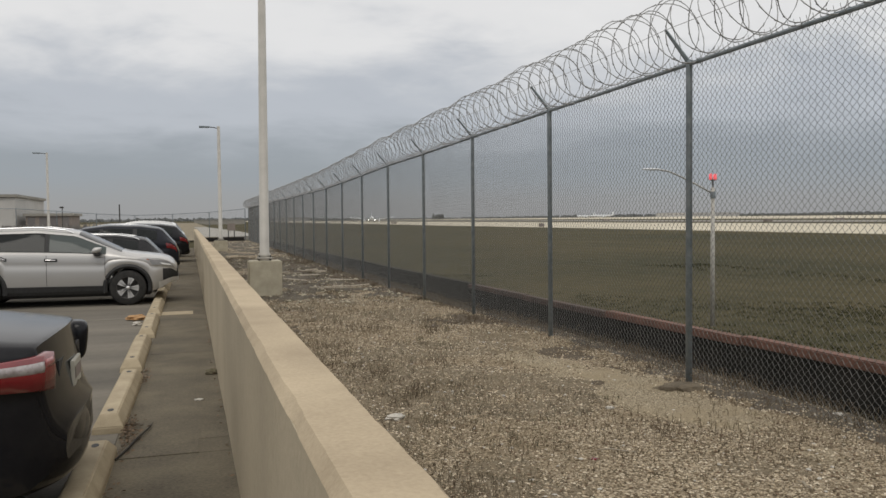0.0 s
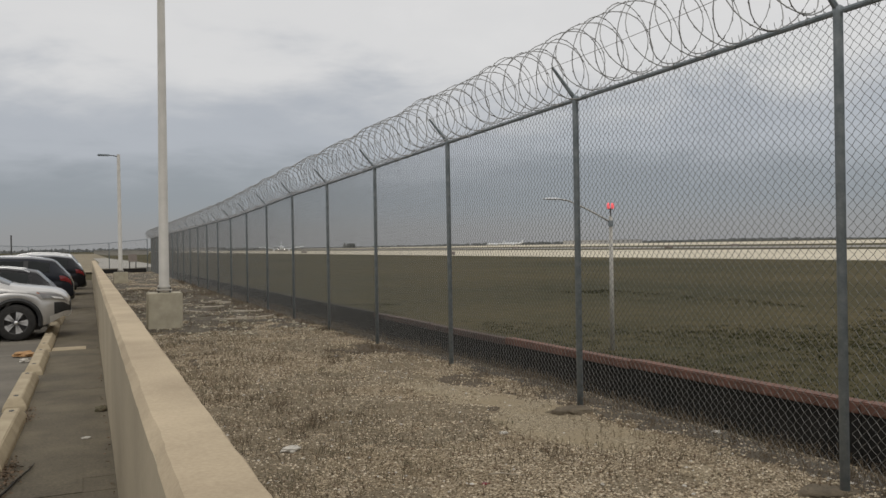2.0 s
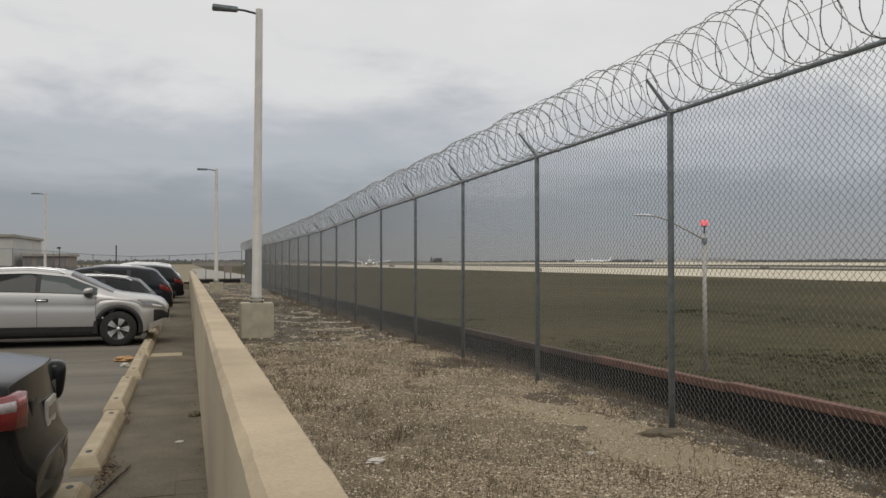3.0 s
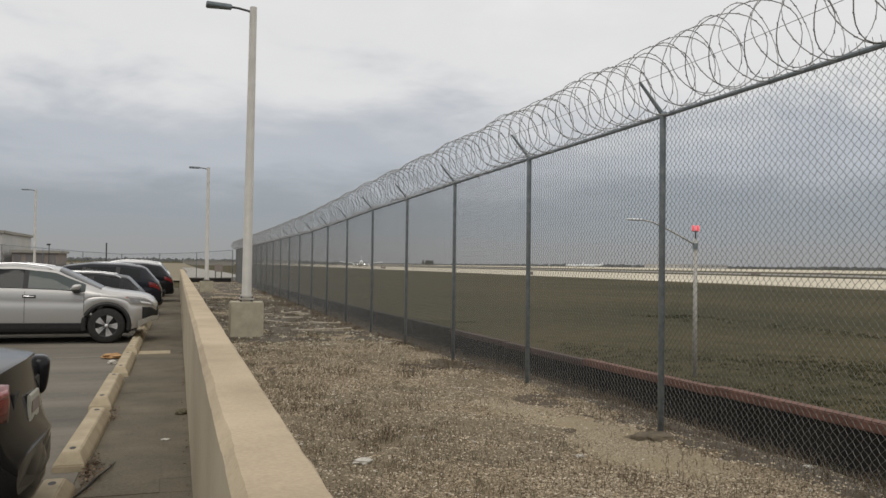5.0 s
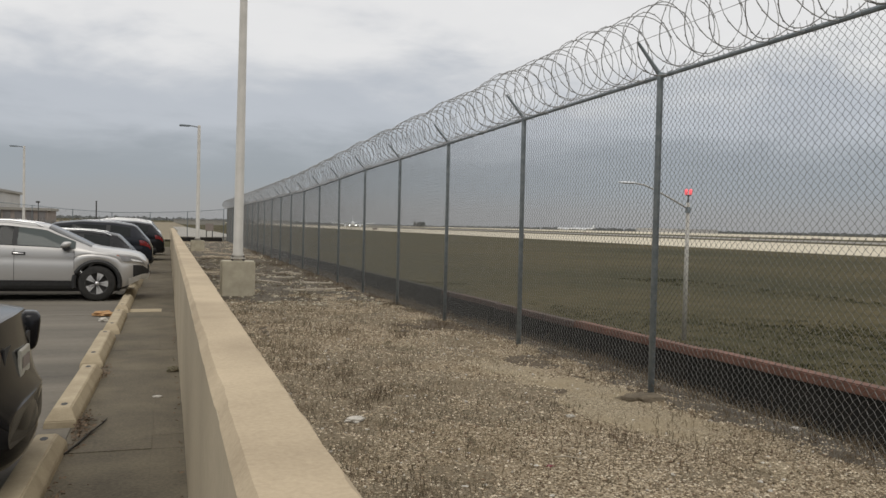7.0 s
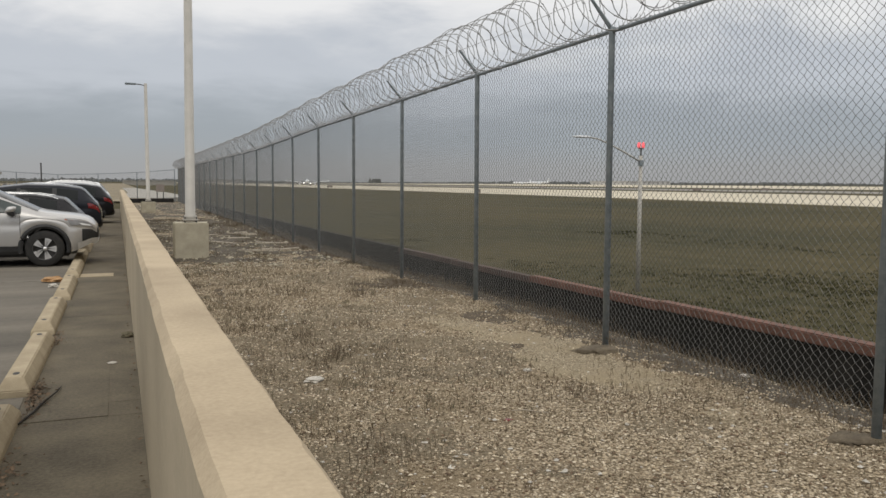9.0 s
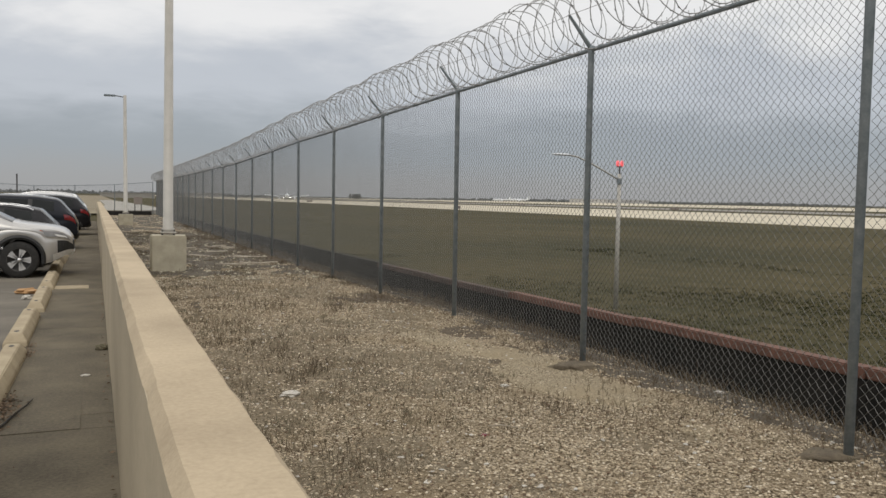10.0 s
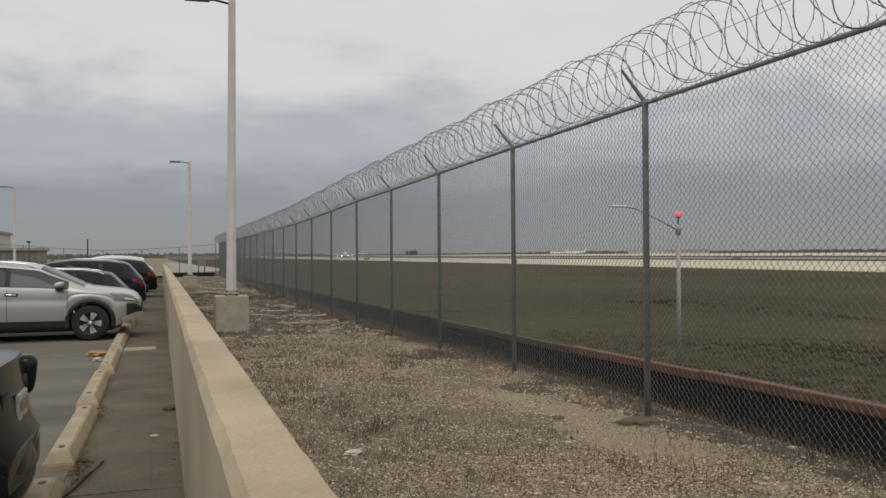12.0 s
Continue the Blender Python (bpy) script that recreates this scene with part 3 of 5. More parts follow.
tagged(line, "single straight barbed wire strand on the arm tips", "barbed wire")

CROSS_Y = POST_0 + BAY * K_LAST
fence_run("cross_fence", (FENCE_X - 0.1, CROSS_Y + 0.3), 14, 3.0, radians(-90),
          lambda x, y: float(np.interp(x, (-40, -12.7, -9.0, -5.1, -2.6, 1.4, 3.2, 4.8), (3.0, 2.80, 2.46, 2.17, 2.2, 2.38, 2.5, 2.68))), lambda x, y: -0.05, "distant chain-link fence closing the end of the lot", arm=False, step=0.14, r=0.003)

# ---- barrier behind the fence ----
barrier = thing("low_barrier", pose(0, 0, 0), "low black barrier with a faded red cap behind the fence", "barrier")
for k in range(26):
    y0 = -8 + k * 3.2
    cap_top = float(np.interp(y0 + 1.6, (0, 4.9, 6.5, 9, 11.4, 13, 17, 21, 25, 40), (0.37, 0.33, 0.312, 0.278, 0.24, 0.222, 0.205, 0.19, 0.16, 0.08)))
    tilt = pose(0, y0, cap_top + 0.012, -0.45 if 0 < y0 < 26 else -0.1)
    boxed("board", (6.09, 6.15, 0, 3.19, -0.95, -0.102), M_BARRIER, barrier).matrix_basis = tilt
    # cap colour steps from red to dark red to black along the run
    boxed("cap", (6.06, 6.22, 0, 3.185, -0.10, 0.0), M_RUST if y0 < 9 else M_RUSTDARK if y0 < 16 else M_BARRIER, barrier, "faded red-brown cap" if y0 < 16 else "black cap", 0.012).matrix_basis = tilt

# ---- lamps ----
def street_lamp(m, height, label, block=True):
    lamp = thing("street_lamp", m, label, "street lamp", "lot lamps")
    if block:
        bm = bmesh.new()
        box(bm, -0.38, 0.38, -0.38, 0.38, -0.95, 0.0, 0.02)
        part("footing", bm, M_BLOCK, lamp, "square concrete footing")
    bm = box(bmesh.new(), -0.17, 0.17, -0.17, 0.17, 0.05, 0.085, 0.006)
    part("base_plate", bm, M_POLE, lamp)
    for sx in (-1, 1):
        for sy in (-1, 1):
            rod("bolt", (0.13 * sx, 0.13 * sy, -0.01), (0.13 * sx, 0.13 * sy, 0.13), 0.018, M_DARKMETAL, lamp, sides=6)
    v, f = tube([(0, 0, 0.08), (0, 0, 0.16), (0, 0, 0.18), (0, 0, height)], [0.15, 0.14, 0.115, 0.085], 20)
    mesh_ob("pole", v, f, M_POLE, lamp, smooth=True)
    v, f = tube([(0, 0, height - 0.12), (-0.35, 0, height - 0.06), (-0.55, 0, height - 0.05)], 0.028, 8)
    mesh_ob("arm", v, f, M_DARKMETAL, lamp)
    bm = bmesh.new()
    box(bm, -1.1, -0.5, -0.16, 0.16, height - 0.10, height - 0.005, 0.02)
    for vv in bm.verts:
        if vv.co.x > -0.7:
            vv.co.y *= 0.6
    part("lamp_head", bm, M_GALV, lamp, "flat grey lamp head")
    return lamp


street_lamp(pose(1.735, 20.05, 0.72, 0, 0.42, 0), 7.1, "tall pale grey lamp post on a square concrete footing")
street_lamp(pose(1.79, 50.0, 0.50), 6.72, "tall pale grey lamp post far along the wall")
street_lamp(pose(-11.48, 77.0, 0.30), 7.34, "slim lamp post at the end of the parking lot")

# red obstruction light pole in the field
light = thing("obstruction_light", pose(13.58, 19.0, FIELD_Z + 0.03), "slim pale pole with a curved lamp arm and a red light", "light pole")
v, f = tube([(0, 0, -0.2), (0, 0, 3.72)], [0.068, 0.048], 12)
mesh_ob("pole", v, f, M_POLE, light, smooth=True)
v, f = tube([(0, 0, 3.55), (-0.45, 0.1, 3.80), (-0.9, 0.2, 4.03), (-1.2, 0.28, 4.16), (-1.45, 0.34, 4.205)], [0.024, 0.024, 0.022, 0.02, 0.02], 8)
mesh_ob("arm", v, f, M_POLE, light, smooth=True)
v, f = tube([(-1.40, 0.33, 4.205), (-1.50, 0.35, 4.215), (-1.78, 0.42, 4.225), (-1.92, 0.455, 4.225)], [0.025, 0.055, 0.055, 0.02], 10)
mesh_ob("lamp_head", [(p[0], p[1], 4.215 + (p[2] - 4.215) * 0.6) for p in v], f, M_AIRCRAFT, light, "pale lamp head", smooth=True)
v, f = tube([(0, 0, 3.44), (0, 0, 3.60)], 0.075, 10)
mesh_ob("bracket", v, f, M_GALV, light)
v, f = tube([(0, 0, 3.70), (0, 0, 3.93)], 0.022, 8)
mesh_ob("stem", v, f, M_DARKMETAL, light)
v, f = tube([(-0.075, 0, 3.92), (0.075, 0, 3.92)], 0.016, 8)
mesh_ob("crossbar", v, f, M_DARKMETAL, light)
for q in (-0.07, 0.07):
    v, f = tube([(q, 0, 3.93), (q, 0, 3.96), (q, 0, 4.06), (q, 0, 4.09)], [0.034, 0.044, 0.042, 0.018], 12)
    mesh_ob("red_light", v, f, M_REDLIGHT, light, "lit red lamp", smooth=True)


# ---- cars ----
def curve(points):
    p = np.array(points, float)
    return lambda s: np.interp(s, p[:, 0], p[:, 1])


def smooth_curve(points, blur=0.06):
    f = curve(points)
    return lambda s: sum(f(np.asarray(s) + d * blur) for d in (-1, -0.5, 0, 0.5, 1)) / 5


SUV = dict(L=4.6, arch=0.43, wheel=0.355, axles=(0.94, 3.60), hub=0.84,
           top=[(0, 0.72), (0.06, 0.92), (0.3, 1.00), (1.0, 1.095), (1.9, 1.53), (2.6, 1.61), (3.5, 1.585), (4.1, 1.50), (4.42, 1.12), (4.55, 1.0), (4.6, 0.72)],
           belt=[(0, 0.66), (0.06, 0.84), (0.3, 0.93), (1.15, 1.01), (3.8, 1.10), (4.35, 1.07), (4.55, 0.93), (4.6, 0.66)],
           w=[(0, 0.56), (0.12, 0.74), (0.4, 0.88), (1.0, 0.92), (3.8, 0.92), (4.3, 0.86), (4.6, 0.70)],
           wr=[(0, 0.48), (0.3, 0.74), (1.15, 0.78), (1.95, 0.62), (3.6, 0.59), (4.1, 0.58), (4.42, 0.68), (4.6, 0.62)],
           low=[(0, 0.50), (0.12, 0.44), (0.30, 0.33), (0.52, 0.26), (4.1, 0.27), (4.45, 0.36), (4.6, 0.46)],
           side=[(1.34, 2.38), (2.47, 3.30), (3.42, 3.98)], screen=(1.05, 1.85), rear=(4.13, 4.40), head=(0.04, 0.46), tail=(4.26, 4.56), tail_v=(0.74, 0.94))
WAGON = dict(SUV, top=[(0, 0.62), (0.06, 0.78), (0.3, 0.86), (1.2, 1.0), (2.0, 1.36), (2.6, 1.42), (3.5, 1.40), (4.15, 1.30), (4.45, 0.98), (4.56, 0.86), (4.6, 0.66)],
             belt=[(0, 0.58), (0.06, 0.70), (0.3, 0.78), (1.2, 0.92), (3.8, 0.98), (4.38, 0.94), (4.56, 0.80), (4.6, 0.6)], arch=0.38, wheel=0.32)
SEDAN = dict(L=4.85, arch=0.40, wheel=0.335, axles=(0.98, 3.76), hub=0.80,
             top=[(0, 0.58), (0.08, 0.74), (0.35, 0.82), (1.3, 0.99), (2.15, 1.37), (2.7, 1.44), (3.35, 1.40), (4.0, 1.185), (4.4, 1.125), (4.72, 1.085), (4.758, 1.075), (4.762, 1.01), (4.768, 0.90), (4.785, 0.72), (4.85, 0.61)],
             belt=[(0, 0.52), (0.08, 0.66), (0.35, 0.76), (1.3, 0.92), (3.4, 1.0), (4.2, 1.03), (4.7, 1.0), (4.76, 0.97), (4.772, 0.80), (4.79, 0.68), (4.85, 0.54)],
             w=[(0, 0.55), (0.15, 0.74), (0.45, 0.87), (1.0, 0.91), (3.8, 0.91), (4.3, 0.885), (4.55, 0.84), (4.7, 0.775), (4.79, 0.70), (4.85, 0.60)],
             wr=[(0, 0.46), (0.35, 0.72), (1.3, 0.76), (2.15, 0.58), (3.2, 0.56), (4.12, 0.73), (4.6, 0.755), (4.74, 0.70), (4.80, 0.64), (4.85, 0.52)],
             low=[(0, 0.32), (0.15, 0.24), (0.6, 0.2), (4.2, 0.22), (4.7, 0.30), (4.85, 0.42)],
             side=[(1.72, 2.55), (2.63, 3.35), (3.42, 3.72)], screen=(1.36, 2.1), rear=(3.45, 4.06), head=(0.12, 0.70), tail=(4.26, 4.815), tail_v=(0.66, 0.93), blur=0.02)


class Body:
    """The outer skin of a car as a function of the way along it and round it."""

    def __init__(self, c):
        self.c = c
        self.top, self.belt, self.w, self.wr, self.low0 = (smooth_curve(c[k], c.get("blur", 0.06)) for k in ("top", "belt", "w", "wr", "low"))

    def low(self, s):
        z = self.low0(s)
        for a in self.c["axles"]:
            d2 = self.c["arch"] ** 2 - (np.asarray(s) - a) ** 2
            z = np.maximum(z, np.where(d2 > 0, self.c["wheel"] + np.sqrt(np.maximum(d2, 0)), 0))
        return z

    def at(self, s, v, off=0.0):
        """v: 0-1 under, 1-2 side from sill to belt, 2-3 up the windows, 3-4 across the roof."""
        s = min(max(s, 0), self.c["L"])
        w, wr, lo = float(self.w(s)), float(self.wr(s)), float(self.low(s))
        be, tp = float(self.belt(s)), float(self.top(s))
        be, tp = max(be, lo + 0.06), max(tp, lo + 0.1)
        edge = tp - 0.035 - 0.05 * min(1, (tp - be) / 0.4)
        edge = max(edge, be + 0.005)
        wr = min(wr, w * 0.95)
        if v <= 1:
            y, z = v * w * 0.95, lo
        elif v <= 2:
            u = v - 1
            y = w * (0.95 + 0.05 * math.sin(math.pi * min(u * 0.85 + 0.08, 1))) - 0.012 * math.exp(-((u - 0.72) / 0.05) ** 2)
            z = lo + u * (be - lo)
        elif v <= 3:
            u = v - 2
            y = w * 0.962 + (wr - w * 0.962) * (u ** 1.15)
            z = be + (edge - be) * (u ** 0.95)
        else:
            u = v - 3
            y = wr * math.cos(u * math.pi / 2)
            z = edge + (tp - edge) * math.sin(u * math.pi / 2)
        return Vector((self.c["L"] / 2 - s, y, z))

    def out(self, s, v, off):
        p = self.at(s, v)
        ds, dv = self.at(s + 0.02, v) - self.at(s - 0.02, v), self.at(s, min(v + 0.02, 4)) - self.at(s, max(v - 0.02, 0))
        n = ds.cross(dv)
        if n.length < 1e-9:
            return p
        n.normalize()
        if n.y < -0.05 or (abs(n.y) <= 0.05 and n.z < 0):
            n = -n
        return p + n * off

    def patch(self, s0, s1, v0, v1, side, ns=10, nv=5, off=0.006, skew=0.0):
        bm = bmesh.new()
        g = [[bm.verts.new(self.mirror(self.out(s0 + (s1 - s0) * i / ns + skew * j / nv, v0 + (v1 - v0) * j / nv, off), side)) for j in range(nv + 1)] for i in range(ns + 1)]
        for i in range(ns):
            for j in range(nv):
                bm.faces.new((g[i][j], g[i + 1][j], g[i + 1][j + 1], g[i][j + 1]))
        return bm

    @staticmethod
    def mirror(p, side):
        return Vector((p.x, p.y * side, p.z))


def wheel_parts(car, x, y, r, out):
    """Tyre and a five-spoke rim; out is +1 or -1, the side that it faces."""
    w = thing_part("wheel", car, pose(x, y, r))
    prof = [(r * 0.62, -0.11), (r * 0.9, -0.115), (r * 0.985, -0.09), (r, -0.05), (r, 0.05), (r * 0.985, 0.09), (r * 0.9, 0.115), (r * 0.62, 0.11)]
    lathe("tyre", prof, 36, M_TYRE, w)
    lathe("rim", [(r * 0.66, 0.10 * out), (r * 0.62, 0.112 * out), (r * 0.59, 0.10 * out), (r * 0.57, 0.03 * out), (0.02, 0.02 * out)], 30, M_DARKMETAL, w)
    bm = bmesh.new()
    for i in range(5):
        for d in (-0.16, 0.16):
            a = 2 * math.pi * i / 5 + 0.35
            m = Matrix.Rotation(a, 4, "Y") @ Matrix.Translation((0, 0.085 * out, 0))
            a0, a1 = (0.045, 0.020), (r * 0.615, 0.042)
            p = []
            for (rad, hw), sgn in ((a0, 0.25), (a1, 1.0)):
                for q in (-1, 1):
                    for t in (-0.012, 0.014 * 1):
                        p.append(bm.verts.new(m @ Vector((rad * math.sin(d * sgn) + q * hw * 0.8, t * out, rad * math.cos(d * sgn)))))
            for f in ((0, 1, 3, 2), (4, 6, 7, 5), (0, 4, 5, 1), (2, 3, 7, 6), (1, 5, 7, 3), (0, 2, 6, 4)):
                bm.faces.new([p[k] for k in f])
    part("spokes", bm, M_ALLOY, w)
    lathe("hub_cap", [(0.042, 0.08 * out), (0.038, 0.104 * out), (0.001, 0.108 * out)], 16, M_ALLOY, w)


def thing_part(name, parent, m):
    """A hidden-seam part that carries sub-parts: the brake disc behind the rim."""
    v, f = tube([(0, -0.02, 0), (0, 0.02, 0)], 0.13, 16)
    o = mesh_ob(name, v, f, M_DARKMETAL, parent)
    o.matrix_basis = m
    return o


def lathe(name, prof, n, material, parent):
    vs = [(r * math.cos(2 * math.pi * i / n), y, r * math.sin(2 * math.pi * i / n)) for i in range(n) for r, y in prof]
    k = len(prof)
    fs = [(i * k + j, i * k + j + 1, ((i + 1) % n) * k + j + 1, ((i + 1) % n) * k + j) for i in range(n) for j in range(k - 1)]
    o = mesh_ob(name, vs, fs, material, parent, smooth=True)
    return o


def bumper(name, end, L, low, high, material, parent):
    """A rounded bumper bar bowed in plan; end is +1 at the nose and -1 at the tail."""
    bm = bmesh.new()
    rows = []
    for i in range(25):
        t = -1 + 2 * i / 24
        x = end * (L / 2 + (0.035 if L < 4.7 else -0.005) - 0.36 * abs(t) ** 3.2)
        y = 0.86 * t
        ring = []
        for a in np.linspace(-1.35, 1.35, 9):
            ring.append(bm.verts.new((x + end * 0.05 * (math.cos(a) - 1) * 1.6, y, (low + high) / 2 + (high - low) / 2 * math.sin(a) / math.sin(1.35))))
        ring += [bm.verts.new((x - end * 0.16, y, high)), bm.verts.new((x - end * 0.16, y, low))]
        rows.append(ring)
    n = len(rows[0])
    for a, b in zip(rows, rows[1:]):
        for i in range(n):
            bm.faces.new((a[i], b[i], b[(i + 1) % n], a[(i + 1) % n]))
    bm.faces.new(rows[0])
    bm.faces.new(rows[-1][::-1])
    return part(name, bm, material, parent, smooth=True)


def wrap_light(root, L, sd):
    """Tail light of the sedan: a lens wrapped round the corner, with a clear band along its upper half."""
    plan = np.array([(4.30, 0.893), (4.45, 0.878), (4.58, 0.848), (4.68, 0.805), (4.74, 0.765), (4.775, 0.715), (4.785, 0.66), (4.79, 0.60)])
    k = np.linspace(0, 7, 29)
    s, w = np.interp(k, range(8), plan[:, 0]), np.interp(k, range(8), plan[:, 1])

    def band(name, lo, hi, out, material, label, a, b):
        bm = bmesh.new()
        rows = []
        for i in range(a, b + 1):
            u = i / 28
            z0, z1 = 0.85 - 0.045 * u, 0.982 + 0.03 * u
            ring = [(out - 0.05, lo), (out, lo + 0.02), (out + 0.006, (lo + hi) / 2), (out, hi - 0.02), (out - 0.05, hi)]
            rows.append([bm.verts.new((L / 2 - s[i] - q * min(1, u * 1.4), sd * (w[i] + q * (1.15 - u)), z0 + (z1 - z0) * h)) for q, h in ring])
        for p, q in zip(rows, rows[1:]):
            for i in range(4):
                bm.faces.new((p[i], p[i + 1], q[i + 1], q[i]))
        bm.faces.new(rows[0])
        bm.faces.new(rows[-1][::-1])
        return part(name, bm, material, root, label, smooth=True)

    band("tail_light", 0.0, 1.0, 0.012, M_RED, "red tail light", 0, 28)
    band("reverse_light", 0.50, 0.86, 0.017, M_CLEAR, "clear lens band", 3, 20)
    band("upper_reflector", 0.62, 0.90, 0.016, M_PINK, "pale red lens end", 21, 27)


def car(name, c, m, material, label, cladding=False, rails=False, group="parked cars", pane=None):
    root = thing(name, m, label, "car", group)
    B, L = Body(c), c["L"]
    # skin
    ss = sorted({*np.linspace(0, L, 58).tolist(), *np.linspace(L - 0.16, L, 14).tolist(), *[a + d for a in c["axles"] for d in np.linspace(-c["arch"], c["arch"], 19).tolist()]})
    vv = [0, 0.5, 1, 1.1, 1.25, 1.4, 1.55, 1.67, 1.72, 1.77, 1.9, 2, 2.2, 2.5, 2.8, 3, 3.15, 3.35, 3.6, 4]
    bm = bmesh.new()
    cols = []
    for s in ss:
        right = [bm.verts.new(B.at(s, v)) for v in vv]
        left = [bm.verts.new(Body.mirror(B.at(s, v), -1)) for v in vv[1:-1]]
        cols.append([*right, *left[::-1]])
    n = len(cols[0])
    for a, b in zip(cols, cols[1:]):
        for i in range(n):
            bm.faces.new((a[i], a[(i + 1) % n], b[(i + 1) % n], b[i]))
    bm.faces.new(cols[0])
    bm.faces.new(cols[-1][::-1])
    skin = part("body", bm, material, root, smooth=True)
    skin.data.set_sharp_from_angle(angle=radians(32))
    # dark pillars behind the panes
    for sd in (1, -1):
        part("pillar_trim", B.patch(c["side"][0][0] + 0.02, c["side"][-1][1], 2.08, 2.90, sd, ns=30, off=0.004), M_PLASTIC, root, "black window surround", smooth=True)
    # glass; pane gives the front doors a colour with daylight put in
    for a, b in c["side"]:
        for sd in (1, -1):
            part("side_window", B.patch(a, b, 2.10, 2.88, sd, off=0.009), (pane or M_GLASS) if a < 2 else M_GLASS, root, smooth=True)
    for nm, (a, b) in (("windscreen", c["screen"]), ("rear_window", c["rear"])):
        bm = bmesh.new()
        g = []
        for i in range(9):
            s = a + (b - a) * i / 8
            half = [B.out(s, v, 0.006) for v in (3.12, 3.3, 3.6, 4.0)]
            line = half + [Body.mirror(p, -1) for p in half[-2::-1]]
            g.append([bm.verts.new(p) for p in line])
        for p, q in zip(g, g[1:]):
            for i in range(len(p) - 1):
                bm.faces.new((p[i], p[i + 1], q[i + 1], q[i]))
        part(nm, bm, M_GLASS, root, smooth=True)
    # lamps
    for sd in (1, -1):
        part("headlight", B.patch(*c["head"], 1.79, 1.945, sd, skew=0.10, off=0.014), M_LAMPGLASS, root, "clear headlight", smooth=True)
        if L > 4.7:
            wrap_light(root, L, sd)
        else:
            t0, t1 = c["tail_v"]
            part("tail_light", B.patch(*c["tail"], 1 + t0, 1 + t1, sd, skew=-0.03), M_RED, root, "red tail light", smooth=True)
            part("reverse_light", B.patch(c["tail"][0] + 0.20, c["tail"][1] - 0.09, 1 + t0 + 0.66 * (t1 - t0), 1 + t0 + 0.84 * (t1 - t0), sd, off=0.010), M_CLEAR, root, "clear lens strip", smooth=True)
        for k in range(2):
            s = (2.38, 3.28)[k] if c["L"] < 4.7 else (2.5, 3.32)[k]
            p = B.out(s - 0.12, 1.86, 0.02)
            q = B.out(s + 0.06, 1.865, 0.02)
            v, f = tube([Body.mirror(p, sd), Body.mirror((p + q) / 2 + Vector((0, 0.012, 0)), sd), Body.mirror(q, sd)], [0.010, 0.017, 0.010], 6)
            mesh_ob("door_handle", v, f, M_CHROME if cladding else material, root)
            # patch for the handle recess: on clad cars its shade is painted black
            part("handle_recess", B.patch(s - 0.15, s + 0.09, 1.825, 1.90, sd, ns=6, nv=3, off=0.004), M_PLASTIC if cladding else material, root, "patch for the shaded handle recess", smooth=True)
        # seams of the doors
        for s in (1.36 if c["L"] < 4.7 else 1.5, 2.43 if c["L"] < 4.7 else 2.59, 3.36):
            pts = [Body.mirror(B.out(s, v, 0.001), sd) for v in np.linspace(1.12, 1.98, 10)]
            v, f = tube(pts, 0.004, 4)
            mesh_ob("door_seam", v, f, M_PLASTIC, root)
        # mirror
        p = B.out(c["side"][0][0] + 0.16, 2.04, 0.02)
        bm = bmesh.new()
        bmesh.ops.create_icosphere(bm, subdivisions=3, radius=1)
        for v in bm.verts:
            q = Vector([math.copysign(abs(k) ** 0.62, k) for k in v.co])
            v.co = Vector((p.x + 0.085 * q.x + 0.03 * q.z, (p.y + 0.11 + 0.115 * q.y) * sd, p.z + 0.085 + 0.062 * q.z))
        cap = part("mirror", bm, material, root, smooth=True)
        bm = box(bmesh.new(), p.x - 0.055, p.x + 0.075, min((p.y - 0.04) * sd, (p.y + 0.19) * sd), max((p.y - 0.04) * sd, (p.y + 0.19) * sd), p.z - 0.03, p.z + 0.04, 0.02)
        part("mirror_foot", bm, M_PLASTIC, cap, "black mirror foot")
        if cladding:
            part("bumper_insert", B.patch(0.0, 0.27, 1.22, 1.66, sd, ns=6), M_PLASTIC, root, "black bumper insert")
            part("skid_trim", B.patch(0.0, 0.36, 1.03, 1.24, sd, ns=6, nv=3, off=0.03), M_ALLOY, root, "silver skid trim")
            part("amber_lamp", B.patch(c["head"][1] - 0.01, c["head"][1] + 0.13, 1.885, 1.95, sd, ns=4, nv=2, off=0.008, skew=-0.03), M_AMBER, root, "amber marker lamp", smooth=True)
            part("lamp_strip", B.patch(c["head"][0] + 0.06, c["head"][0] + 0.24, 1.80, 1.86, sd, ns=5, nv=2, off=0.022, skew=0.05), M_WHITE, root, "bright lamp strip", smooth=True)
            a0, a1 = c["axles"][0] + c["arch"] + 0.022, c["axles"][1] - c["arch"] - 0.022
            part("sill_cladding", B.patch(a0, a1, 1.0, 1.20, sd, ns=30, nv=3, off=0.014), M_PLASTIC, root, "black plastic sill cladding")
        for a in c["axles"]:
            arc = [Body.mirror(B.at(a + c["arch"] * 0.99 * math.cos(t), 1.03) + Vector((0, 0.006, 0)), sd) for t in np.linspace(math.pi, 0, 22)]
            if cladding:
                arc = [p - Vector((0, 0, p.z - 0.27)) for p in arc[:1]] + arc + [p - Vector((0, 0, p.z - 0.27)) for p in arc[-1:]]
            v, f = tube(arc, 0.048 if cladding else 0.014, 6)
            mesh_ob("arch_trim", v, f, M_PLASTIC, root)
            turns, rad = np.linspace(math.pi, 0, 22), c["arch"] * 0.985
            edge = float(B.w(a)) * 0.945
